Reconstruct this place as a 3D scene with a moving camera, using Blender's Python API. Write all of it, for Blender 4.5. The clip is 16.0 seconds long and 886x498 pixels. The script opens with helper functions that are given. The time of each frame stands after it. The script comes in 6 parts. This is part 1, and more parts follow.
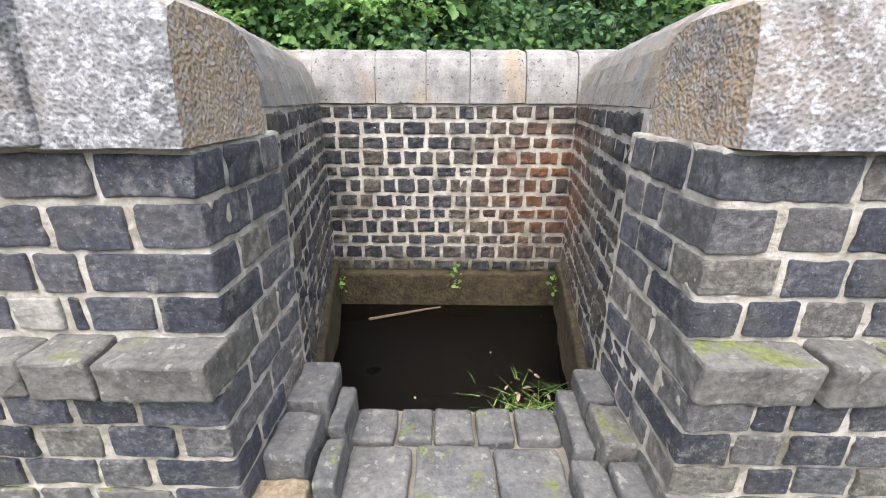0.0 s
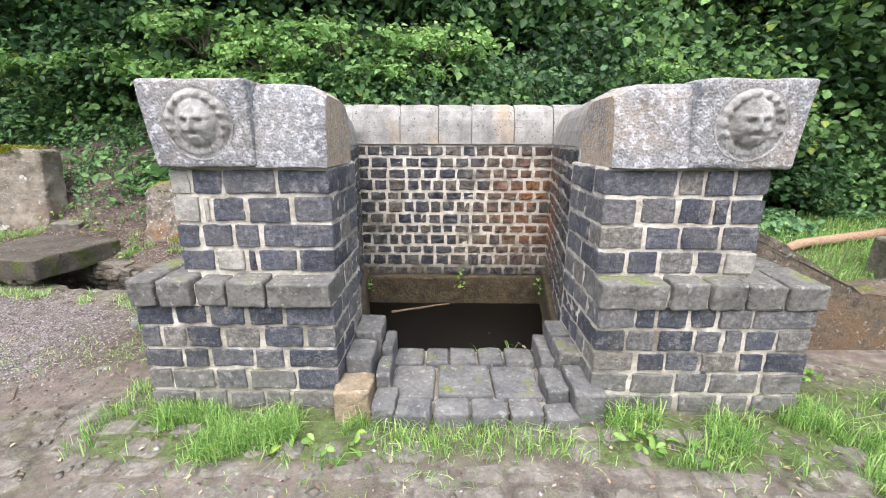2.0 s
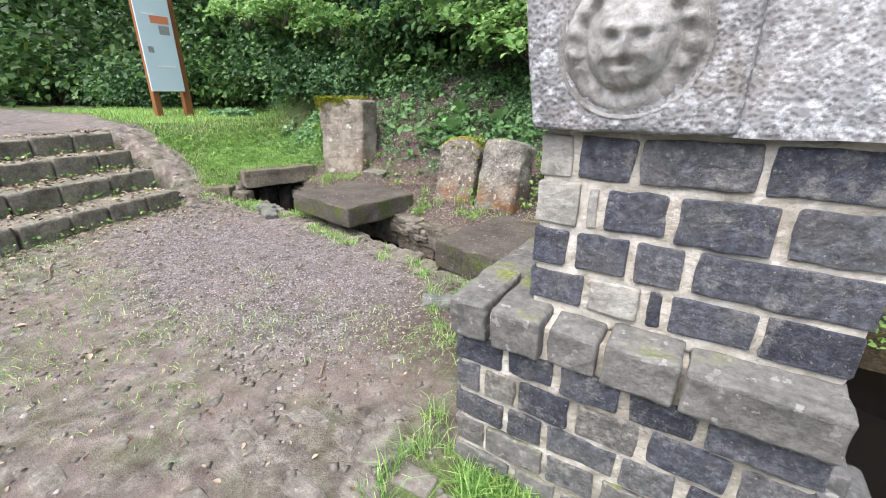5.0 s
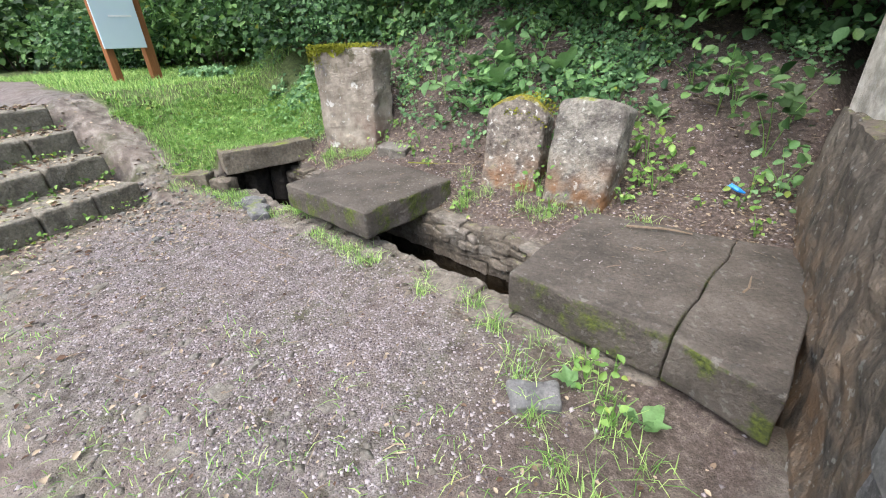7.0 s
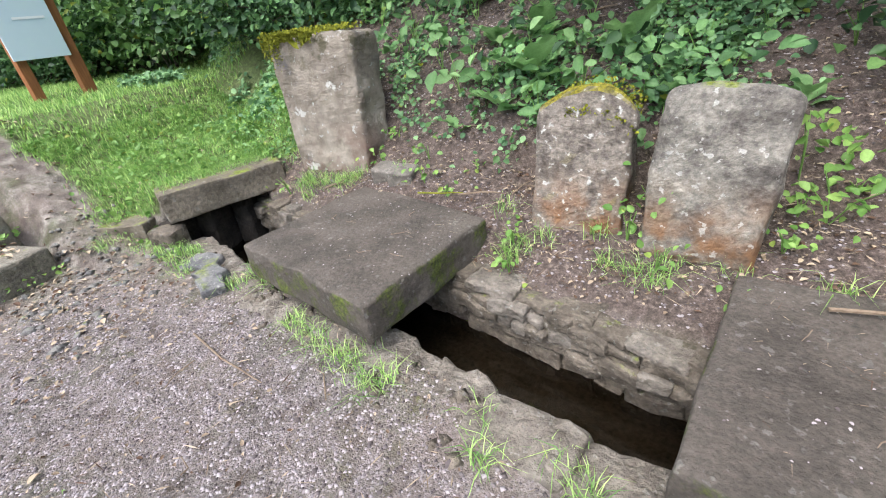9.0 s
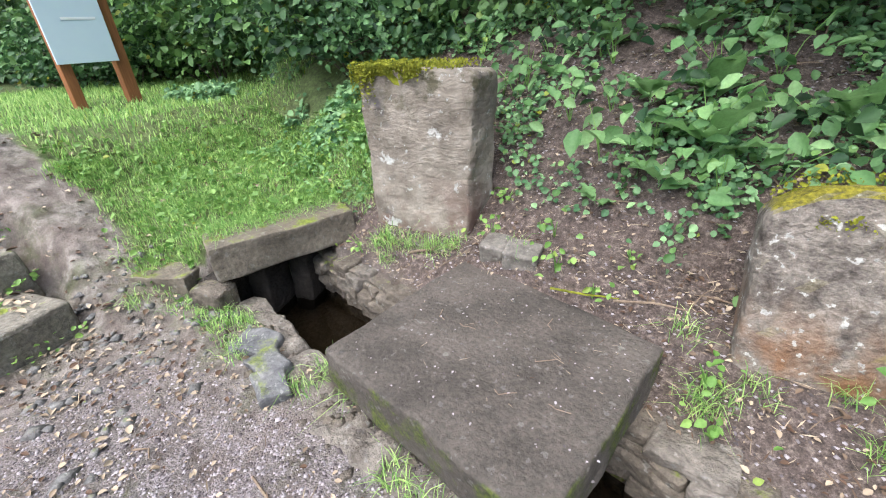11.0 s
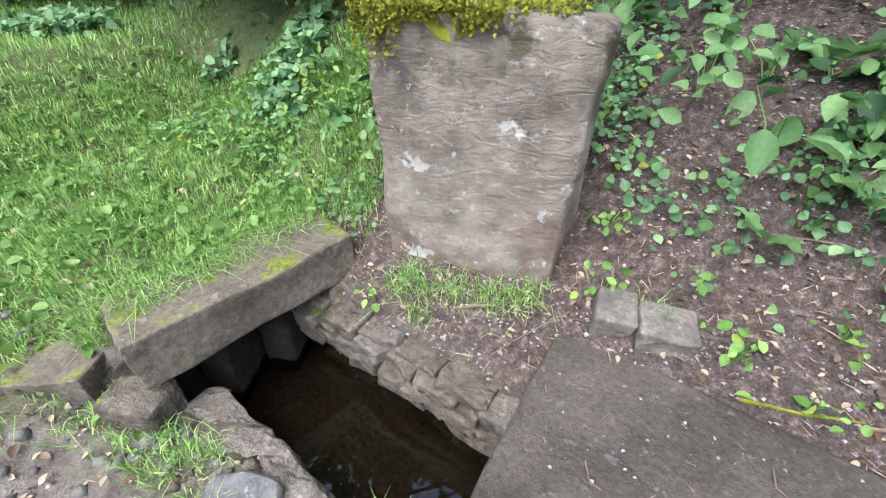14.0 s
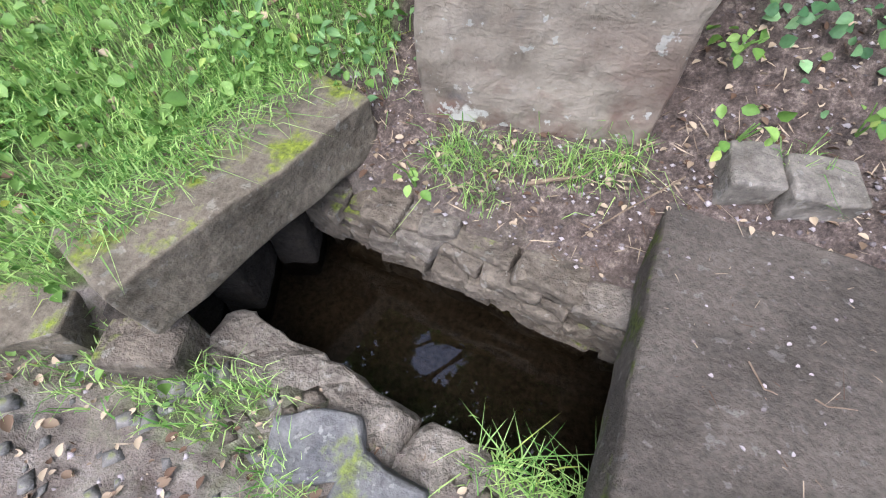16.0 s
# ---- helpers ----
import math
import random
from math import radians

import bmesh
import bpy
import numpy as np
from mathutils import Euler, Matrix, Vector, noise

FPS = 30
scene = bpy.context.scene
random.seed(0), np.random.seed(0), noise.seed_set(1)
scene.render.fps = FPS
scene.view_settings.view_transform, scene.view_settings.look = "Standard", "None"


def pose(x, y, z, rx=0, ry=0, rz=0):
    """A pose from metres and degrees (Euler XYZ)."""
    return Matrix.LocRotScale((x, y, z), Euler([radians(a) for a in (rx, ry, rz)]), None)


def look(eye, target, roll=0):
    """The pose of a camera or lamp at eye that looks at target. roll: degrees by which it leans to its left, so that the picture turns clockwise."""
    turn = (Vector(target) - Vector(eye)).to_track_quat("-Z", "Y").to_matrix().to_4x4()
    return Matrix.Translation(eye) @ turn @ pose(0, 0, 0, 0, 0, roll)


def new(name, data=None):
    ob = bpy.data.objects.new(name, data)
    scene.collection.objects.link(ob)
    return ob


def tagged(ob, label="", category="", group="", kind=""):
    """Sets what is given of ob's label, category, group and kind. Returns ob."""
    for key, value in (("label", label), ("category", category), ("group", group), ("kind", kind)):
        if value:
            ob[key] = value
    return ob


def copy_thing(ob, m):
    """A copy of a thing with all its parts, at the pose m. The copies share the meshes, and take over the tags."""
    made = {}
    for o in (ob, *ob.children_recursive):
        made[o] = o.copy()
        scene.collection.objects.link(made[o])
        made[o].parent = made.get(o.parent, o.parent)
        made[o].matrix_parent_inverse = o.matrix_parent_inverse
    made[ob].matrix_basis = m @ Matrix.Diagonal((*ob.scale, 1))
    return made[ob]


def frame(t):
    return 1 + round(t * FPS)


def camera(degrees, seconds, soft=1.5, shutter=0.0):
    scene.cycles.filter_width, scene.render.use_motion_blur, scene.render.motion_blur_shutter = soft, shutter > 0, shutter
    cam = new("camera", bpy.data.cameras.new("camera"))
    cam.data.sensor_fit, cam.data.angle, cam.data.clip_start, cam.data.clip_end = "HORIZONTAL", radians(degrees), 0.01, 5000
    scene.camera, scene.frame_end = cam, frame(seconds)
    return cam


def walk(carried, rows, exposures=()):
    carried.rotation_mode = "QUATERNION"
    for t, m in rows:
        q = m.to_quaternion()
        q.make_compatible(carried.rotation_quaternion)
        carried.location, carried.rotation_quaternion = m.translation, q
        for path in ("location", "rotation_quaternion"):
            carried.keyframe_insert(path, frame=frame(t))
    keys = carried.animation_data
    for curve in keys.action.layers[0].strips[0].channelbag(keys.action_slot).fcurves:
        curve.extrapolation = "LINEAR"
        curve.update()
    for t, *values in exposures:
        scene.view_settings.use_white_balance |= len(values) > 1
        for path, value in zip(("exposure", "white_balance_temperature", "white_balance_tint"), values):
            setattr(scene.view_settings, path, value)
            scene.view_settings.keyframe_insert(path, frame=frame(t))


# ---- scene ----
cam = camera(93.8, 16.0, soft=1.1)
PATH = [
    (0, (0.04, -0.059, 1.386), (0.016, 1.823, 0.708), 0.1),
    (0.5, (0.085, -0.343, 1.397), (0.064, 1.567, 0.806), 0.2),
    (1, (0.138, -0.608, 1.414), (0.134, 1.319, 0.879), 0.1),
    (1.5, (0.042, -0.847, 1.402), (0.044, 1.087, 0.894), -0.0),
    (2, (-0.023, -1.03, 1.399), (-0.052, 0.904, 0.891), 0.1),
    (2.5, (-0.015, -1.033, 1.397), (-0.146, 0.891, 0.867), 0.5),
    (3, (0.0, -0.88, 1.392), (-0.304, 1.014, 0.826), 1.1),
    (3.5, (-0.097, -0.737, 1.384), (-0.633, 1.092, 0.779), 1.1),
    (4, (-0.425, -0.594, 1.386), (-1.19, 1.136, 0.737), 0.6),
    (4.5, (-0.697, -0.436, 1.371), (-1.633, 1.198, 0.696), 0.3),
    (5, (-0.954, -0.179, 1.363), (-1.981, 1.387, 0.661), -0.0),
    (5.2, (-1.051, -0.077, 1.377), (-2.102, 1.465, 0.658), -0.2),
    (7.3, (-2.115, 0.862, 1.317), (-3.107, 2.319, 0.372), -3.5),
    (7.5, (-2.201, 0.954, 1.299), (-3.182, 2.403, 0.329), -4.3),
    (8, (-2.459, 1.183, 1.32), (-3.424, 2.619, 0.316), -6.1),
    (8.5, (-2.631, 1.372, 1.311), (-3.599, 2.806, 0.307), -7.5),
    (9, (-2.813, 1.657, 1.311), (-3.799, 3.091, 0.327), -7.8),
    (9.5, (-2.984, 1.783, 1.339), (-4.003, 3.218, 0.39), -6.9),
    (10, (-3.296, 1.805, 1.376), (-4.34, 3.248, 0.465), -5.5),
    (10.2, (-3.411, 1.821, 1.396), (-4.465, 3.264, 0.498), -5.1),
    (12.3, (-4.086, 2.283, 1.482), (-5.068, 3.738, 0.524), -1.3),
    (12.5, (-4.177, 2.304, 1.469), (-5.143, 3.772, 0.514), -1.3),
    (13, (-4.419, 2.327, 1.515), (-5.284, 3.823, 0.508), -0.8),
    (13.5, (-4.568, 2.403, 1.486), (-5.343, 3.907, 0.42), -0.7),
    (14, (-4.765, 2.577, 1.464), (-5.451, 4.034, 0.278), -1.0),
    (14.5, (-4.896, 2.698, 1.404), (-5.497, 4.057, 0.065), -1.5),
    (15, (-5.005, 2.732, 1.312), (-5.525, 3.981, -0.161), -2.0),
    (15.5, (-5.137, 2.744, 1.269), (-5.577, 3.882, -0.316), -2.6),
    (16, (-5.209, 2.751, 1.249), (-5.578, 3.82, -0.401), -2.4),
]
walk(cam, [(t, look(eye, target, roll)) for t, eye, target, roll in PATH], [(0.0, 1.54, 6250, 10), (10.0, 1.6, 6000, 10), (13.0, 1.64, 5850, 10), (16.0, 1.5, 5750, 14)])

# ---- world, sun, exposure ----
world = bpy.data.worlds.new("overcast_sky")
scene.world = world
world.use_nodes = True
wn = world.node_tree
sky = wn.nodes.new("ShaderNodeTexSky")
sky.sky_type, sky.sun_disc = "NISHITA", False
sky.sun_elevation, sky.sun_rotation = radians(62), radians(187)
sky.air_density, sky.dust_density, sky.ozone_density = 1.0, 5.0, 1.5
wn.links.new(sky.outputs[0], wn.nodes["Background"].inputs[0])
wn.nodes["Background"].inputs[1].default_value = 0.15
sun = new("sun", bpy.data.lights.new("sun", "SUN"))
sun.data.energy, sun.data.angle, sun.data.color = 1.45, radians(80), (1.0, 0.985, 0.97)
sun.matrix_world = look((-0.6, -4.6, 9.0), (0, 0, 0))

# ---- helpers of this scene ----
RNG = np.random.default_rng(7)


def nz(x, y, z=0.0, s=1.0):
    return noise.noise((x * s, y * s, z * s))


def mesh_ob(name, verts, faces, mat, parent=None, label="", smooth=False):
    me = bpy.data.meshes.new(name)
    me.from_pydata([tuple(v) for v in verts], [], [tuple(f) for f in faces])
    me.materials.append(mat)
    if smooth:
        me.polygons.foreach_set("use_smooth", [True] * len(me.polygons))
    me.update()
    ob = new(name, me)
    if parent is not None:
        ob.parent = parent
    if label:
        ob["label"] = label
    return ob


def part(name, bm, mat, parent=None, label="", smooth=False):
    me = bpy.data.meshes.new(name)
    bmesh.ops.recalc_face_normals(bm, faces=bm.faces)
    bm.to_mesh(me)
    bm.free()
    me.materials.append(mat)
    if smooth:
        me.polygons.foreach_set("use_smooth", [True] * len(me.polygons))
    ob = new(name, me)
    if parent is not None:
        ob.parent = parent
    if label:
        ob["label"] = label
    return ob


def empty(name, at, label="", category="", group="", kind="", turn=0.0):
    ob = new(name)
    ob.empty_display_size = 0.1
    ob.matrix_world = pose(*at, 0, 0, turn)
    return tagged(ob, label, category, group, kind)


def steps_of(h, r, seg):
    n = max(1, int(2 * (h - r) / seg))
    return [-h] + [-h + r * 0.35, -h + r] + [-h + r + 2 * (h - r) * i / n for i in range(1, n)] + [h - r, h - r * 0.35, h]


def rough_box(w, d, h, r=0.02, seg=0.08, amp=0.01, freq=6.0, seed=0, warp=None):
    """A worn block of stone: rounded edges, uneven faces; stands on z = 0, centred in x and y."""
    bm = bmesh.new()
    axes = [steps_of(v / 2, min(r, v / 4), seg) for v in (w, d, h)]
    half = (w / 2, d / 2, h / 2)
    made = {}

    def vert(i, j, k):
        if (i, j, k) not in made:
            p = Vector((axes[0][i], axes[1][j], axes[2][k]))
            rr = min(r, w / 4, d / 4, h / 4)
            inner = Vector([max(-a + rr, min(a - rr, c)) for a, c in zip(half, p)])
            off = p - inner
            if off.length > 1e-6:
                p = inner + off.normalized() * rr
            q = p * freq + Vector((seed * 3.7, seed * 1.3, seed * 2.1))
            p = p + (noise.noise_vector(q) + 0.5 * noise.noise_vector(q * 2.7)) * amp
            p.z += h / 2
            if warp:
                p = Vector(warp(p))
            made[i, j, k] = bm.verts.new(p)
        return made[i, j, k]

    n = [len(a) - 1 for a in axes]
    for k in (0, n[2]):
        for i in range(n[0]):
            for j in range(n[1]):
                bm.faces.new([vert(*c) for c in ((i, j, k), (i + 1, j, k), (i + 1, j + 1, k), (i, j + 1, k))])
    for j in (0, n[1]):
        for i in range(n[0]):
            for k in range(n[2]):
                bm.faces.new([vert(*c) for c in ((i, j, k), (i + 1, j, k), (i + 1, j, k + 1), (i, j, k + 1))])
    for i in (0, n[0]):
        for j in range(n[1]):
            for k in range(n[2]):
                bm.faces.new([vert(*c) for c in ((i, j, k), (i, j + 1, k), (i, j + 1, k + 1), (i, j, k + 1))])
    return bm


def prism(points, z0, z1):
    """A closed prism over a plan polygon."""
    bm = bmesh.new()
    low = [bm.verts.new((x, y, z0)) for x, y in points]
    top = [bm.verts.new((x, y, z1)) for x, y in points]
    bm.faces.new(low)
    bm.faces.new(top)
    for a in range(len(points)):
        b = (a + 1) % len(points)
        bm.faces.new((low[a], low[b], top[b], top[a]))
    return bm


def tube(points, radii, sides=6):
    """A limb: rings along points."""
    bm = bmesh.new()
    rings = []
    for n, p in enumerate(points):
        p = Vector(p)
        a = Vector(points[max(0, n - 1)])
        b = Vector(points[min(len(points) - 1, n + 1)])
        q = (b - a).to_track_quat("Z", "Y")
        rings.append([bm.verts.new(p + q @ Vector((math.cos(2 * math.pi * s / sides) * radii[n], math.sin(2 * math.pi * s / sides) * radii[n], 0))) for s in range(sides)])
    for ra, rb in zip(rings, rings[1:]):
        for s in range(sides):
            bm.faces.new((ra[s], ra[(s + 1) % sides], rb[(s + 1) % sides], rb[s]))
    bm.faces.new(rings[0])
    bm.faces.new(rings[-1])
    return bm


# ---- materials ----
class Nodes:
    def __init__(self, name):
        self.mat = bpy.data.materials.new(name)
        self.mat.use_nodes = True
        self.t = self.mat.node_tree
        self.bsdf = self.t.nodes["Principled BSDF"]
        self.out = self.t.nodes["Material Output"]
        self.pos = self.t.nodes.new("ShaderNodeNewGeometry")

    def node(self, kind, **values):
        n = self.t.nodes.new(kind)
        for key, value in values.items():
            n.inputs[key].default_value = value
        return n

    def link(self, a, b):
        self.t.links.new(a, b)

    def noise(self, scale, detail=6.0, rough=0.6, stretch=None, dist=0.0):
        n = self.node("ShaderNodeTexNoise", Scale=scale, Detail=detail, Roughness=rough, Distortion=dist)
        src = self.pos.outputs["Position"]
        if stretch:
            m = self.t.nodes.new("ShaderNodeMapping")
            m.inputs["Scale"].default_value = stretch
            self.link(src, m.inputs["Vector"])
            src = m.outputs[0]
        self.link(src, n.inputs["Vector"])
        return n.outputs[0]

    def voronoi(self, scale, feature="F1", out=0):
        n = self.node("ShaderNodeTexVoronoi", Scale=scale)
        n.feature = feature
        self.link(self.pos.outputs["Position"], n.inputs["Vector"])
        return n.outputs[out]

    def ramp(self, fac, stops):
        r = self.t.nodes.new("ShaderNodeValToRGB")
        e = r.color_ramp.elements
        while len(e) < len(stops):
            e.new(0.5)
        for el, (p, c) in zip(e, stops):
            el.position = p
            el.color = (*c, 1) if len(c) == 3 else c
        self.link(fac, r.inputs[0])
        return r.outputs[0]

    def step(self, fac, a, b):
        m = self.node("ShaderNodeMapRange")
        m.inputs["From Min"].default_value, m.inputs["From Max"].default_value = a, b
        self.link(fac, m.inputs["Value"])
        return m.outputs[0]

    def mix(self, fac, a, b, mode="MIX"):
        m = self.t.nodes.new("ShaderNodeMix")
        m.data_type, m.blend_type = "RGBA", mode
        for sock, value in ((m.inputs[0], fac), (m.inputs[6], a), (m.inputs[7], b)):
            if isinstance(value, (int, float)):
                sock.default_value = value
            elif isinstance(value, tuple):
                sock.default_value = (*value, 1)
            else:
                self.link(value, sock)
        return m.outputs[2]

    def math(self, op, a, b=0.0):
        m = self.t.nodes.new("ShaderNodeMath")
        m.operation = op
        for sock, value in zip(m.inputs, (a, b)):
            if isinstance(value, (int, float)):
                sock.default_value = value
            else:
                self.link(value, sock)
        return m.outputs[0]

    def up(self):
        s = self.t.nodes.new("ShaderNodeSeparateXYZ")
        self.link(self.pos.outputs["Normal"], s.inputs[0])
        return s.outputs[2]

    def xyz(self):
        s = self.t.nodes.new("ShaderNodeSeparateXYZ")
        self.link(self.pos.outputs["Position"], s.inputs[0])
        return s.outputs

    def random(self):
        return self.t.nodes.new("ShaderNodeObjectInfo").outputs["Random"]

    def island(self):
        return self.pos.outputs["Random Per Island"]

    def attr(self, name):
        a = self.t.nodes.new("ShaderNodeAttribute")
        a.attribute_name = name
        s = self.t.nodes.new("ShaderNodeSeparateColor")
        self.link(a.outputs["Color"], s.inputs[0])
        return s.outputs

    def finish(self, colour, rough=0.85, bump=None, strength=0.5, distance=0.02, spec=0.3):
        if isinstance(colour, tuple):
            self.bsdf.inputs["Base Color"].default_value = (*colour, 1)
        else:
            self.link(colour, self.bsdf.inputs["Base Color"])
        if isinstance(rough, float):
            self.bsdf.inputs["Roughness"].default_value = rough
        else:
            self.link(rough, self.bsdf.inputs["Roughness"])
        self.bsdf.inputs["Specular IOR Level"].default_value = spec
        if bump is not None:
            b = self.node("ShaderNodeBump", Strength=strength, Distance=distance)
            self.link(bump, b.inputs["Height"])
            self.link(b.outputs[0], self.bsdf.inputs["Normal"])
        return self.mat


def brick_stone(name, stops, rust=0.0, pale=0.62):
    n = Nodes(name)
    base = n.ramp(n.random(), stops)
    grain = n.noise(38, 8, 0.7)
    col = n.mix(0.75, base, n.ramp(grain, [(0.3, (0.3, 0.3, 0.33)), (0.5, (1.0, 1.0, 1.0)), (0.68, (2.6, 2.55, 2.5))]), "MULTIPLY")
    big = n.noise(5, 5)
    col = n.mix(n.step(big, 0.5, 0.75), col, n.mix(0.5, col, (0.24, 0.22, 0.19)))
    if rust:
        x, y, z = n.xyz()
        near = n.math("MULTIPLY", n.step(x, 0.15, 0.85), n.step(n.math("ABSOLUTE", n.math("SUBTRACT", z, 0.72)), 0.75, 0.1))
        near = n.math("MULTIPLY", near, n.step(y, 2.3, 3.0))
        stain = n.math("MULTIPLY", n.step(n.noise(3.6, 6, 0.65), 0.36, 0.55), near)
        col = n.mix(n.math("MULTIPLY", stain, rust), col, (0.3, 0.115, 0.025))
    white = n.step(n.noise(95, 3, 0.6), 0.63, 0.72)
    col = n.mix(n.math("MULTIPLY", white, pale), col, (0.5, 0.49, 0.46))
    lime = n.math("MULTIPLY", n.step(n.noise(11, 10, 0.8), 0.53, 0.66), pale * 1.1)
    col = n.mix(lime, col, (0.47, 0.45, 0.41))
    col = n.mix(n.math("MULTIPLY", n.step(n.noise(60, 6, 0.75), 0.5, 0.7), 0.5), col, n.mix(0.6, col, (0.3, 0.3, 0.31)))
    return n.finish(col, n.step(grain, -0.4, 1.0), n.math("ADD", n.noise(16, 9, 0.75), n.math("MULTIPLY", grain, 0.5)), 1.0, 0.05, 0.45)


def plain_stone(name, dark, light, scale=4.0, moss=0.0, spots=0.4, low=None, bump=0.6, fine=40, top=0.55, side=False, mosscol=(0.13, 0.16, 0.02)):
    n = Nodes(name)
    col = n.ramp(n.noise(scale, 8, 0.65), [(0.3, dark), (0.7, light)])
    col = n.mix(0.55, col, n.ramp(n.noise(fine, 6, 0.7), [(0.3, (0.35, 0.35, 0.35)), (0.72, (1.45, 1.45, 1.45))]), "MULTIPLY")
    if low:
        z = n.xyz()[2]
        col = n.mix(n.math("MULTIPLY", n.step(z, low[1], low[0]), n.step(n.noise(7, 5), 0.38, 0.6)), col, low[2])
    if spots:
        col = n.mix(n.math("MULTIPLY", n.step(n.noise(26, 3, 0.55), 0.62, 0.66), spots), col, (0.52, 0.52, 0.47))
        col = n.mix(n.math("MULTIPLY", n.step(n.noise(13, 5, 0.7), 0.6, 0.7), 0.6), col, n.mix(0.7, col, (0.03, 0.03, 0.03)))
    if moss:
        m = n.math("MULTIPLY", n.step(n.up(), top + 0.25, top) if side else n.step(n.up(), top, top + 0.25), n.step(n.noise(5, 6, 0.7), 0.62 - 0.3 * moss, 0.72 - 0.3 * moss))
        col = n.mix(m, col, n.ramp(n.noise(60, 4), [(0.3, (mosscol[0] * 0.4, mosscol[1] * 0.4, mosscol[2])), (0.7, (mosscol[0] * 1.6, mosscol[1] * 1.6, mosscol[2] * 1.3))]))
    h = n.math("ADD", n.noise(fine * 0.6, 8, 0.7), n.math("MULTIPLY", n.noise(scale * 3, 4), 1.2))
    return n.finish(col, 0.9, h, bump, 0.02, 0.25)


DARK = [(0.0, (0.046, 0.05, 0.068)), (0.3, (0.072, 0.08, 0.108)), (0.5, (0.115, 0.12, 0.14)), (0.75, (0.165, 0.162, 0.165)), (1.0, (0.23, 0.21, 0.18))]
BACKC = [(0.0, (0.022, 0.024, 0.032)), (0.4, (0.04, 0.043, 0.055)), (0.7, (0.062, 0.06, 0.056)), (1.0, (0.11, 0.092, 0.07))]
M_BRICK = brick_stone("blue_black_hewn_stone", DARK)
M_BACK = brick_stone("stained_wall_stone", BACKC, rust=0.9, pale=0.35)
M_PALE = plain_stone("bleached_stone", (0.2, 0.19, 0.17), (0.42, 0.4, 0.36), 6, 0, 0.4)
M_LEDGE = plain_stone("weathered_ledge_stone", (0.10, 0.098, 0.09), (0.21, 0.2, 0.185), 5, 0.35, 0.3, top=0.8)
M_THRESH = plain_stone("worn_paving_stone", (0.085, 0.087, 0.09), (0.19, 0.185, 0.175), 6, 0.12, 0.25, top=0.8)
M_SLAB = plain_stone("brown_sandstone_slab", (0.052, 0.045, 0.037), (0.135, 0.117, 0.097), 3.0, 0.42, 0.12, top=0.5, fine=55, side=True, bump=0.9, mosscol=(0.075, 0.092, 0.02))
M_SLABB = plain_stone("tan_sandstone_slab", (0.085, 0.072, 0.052), (0.2, 0.172, 0.13), 5, 0.35, 0.15, top=0.7)
M_OCHRE = plain_stone("ochre_broken_stone", (0.17, 0.13, 0.085), (0.36, 0.29, 0.2), 8, 0, 0.3)


def post_stone():
    n = Nodes("chiselled_lichened_sandstone")
    x, y, z = n.xyz()
    chisel = n.noise(8, 7, 0.66, (1.3, 1.3, 3.2), 0.6)
    col = n.ramp(n.noise(5, 8, 0.65), [(0.3, (0.13, 0.108, 0.083)), (0.7, (0.42, 0.37, 0.3))])
    col = n.mix(n.math("MULTIPLY", n.math("MULTIPLY", n.step(n.noise(2.0, 4), 0.4, 0.62), n.step(z, 0.6, 0.95)), 0.25), col, n.ramp(chisel, [(0.35, (0.4, 0.4, 0.4)), (0.6, (1.25, 1.25, 1.25))]), "MULTIPLY")
    col = n.mix(n.math("MULTIPLY", n.step(z, 0.75, 0.45), n.step(n.noise(4, 5), 0.45, 0.6)), col, (0.17, 0.11, 0.085))
    col = n.mix(n.step(n.noise(2.6, 5, 0.6), 0.6, 0.7), col, n.mix(0.7, col, (0.07, 0.07, 0.085)))
    col = n.mix(n.step(n.noise(5.5, 6, 0.6), 0.63, 0.67), col, (0.56, 0.55, 0.5))
    col = n.mix(n.math("MULTIPLY", n.step(n.noise(22, 3, 0.6), 0.64, 0.67), 0.7), col, (0.5, 0.5, 0.46))
    col = n.mix(n.math("MULTIPLY", n.step(z, 0.9, 1.25), n.step(n.noise(8, 5, 0.7), 0.5, 0.62)), col, (0.11, 0.1, 0.06))
    return n.finish(col, 0.9, n.math("ADD", n.math("MULTIPLY", chisel, n.math("ADD", n.step(z, 0.5, 1.0), 0.4)), n.noise(20, 9, 0.78)), 0.85, 0.035, 0.2)


M_CHISEL = post_stone()
M_POSTB = plain_stone("mossy_pitted_stone", (0.045, 0.036, 0.03), (0.33, 0.29, 0.24), 13, 0.95, 0.75, low=(0.28, 0.6, (0.2, 0.105, 0.05)), bump=1.0, top=0.42, mosscol=(0.19, 0.17, 0.015))
M_COBBLE = plain_stone("muddy_cobble", (0.09, 0.08, 0.064), (0.23, 0.21, 0.18), 9, 0.0, 0.2)
M_STEP = plain_stone("old_step_stone", (0.1, 0.09, 0.07), (0.27, 0.245, 0.195), 5, 0.2, 0.15, top=0.75)
M_BED = plain_stone("channel_bed_rock", (0.06, 0.05, 0.038), (0.21, 0.178, 0.138), 8, 0.15, 0.2, bump=0.9, top=0.6)
M_PLINTH = plain_stone("wet_plinth_stone", (0.035, 0.03, 0.02), (0.11, 0.085, 0.05), 9, 0, 0.0, bump=0.9)


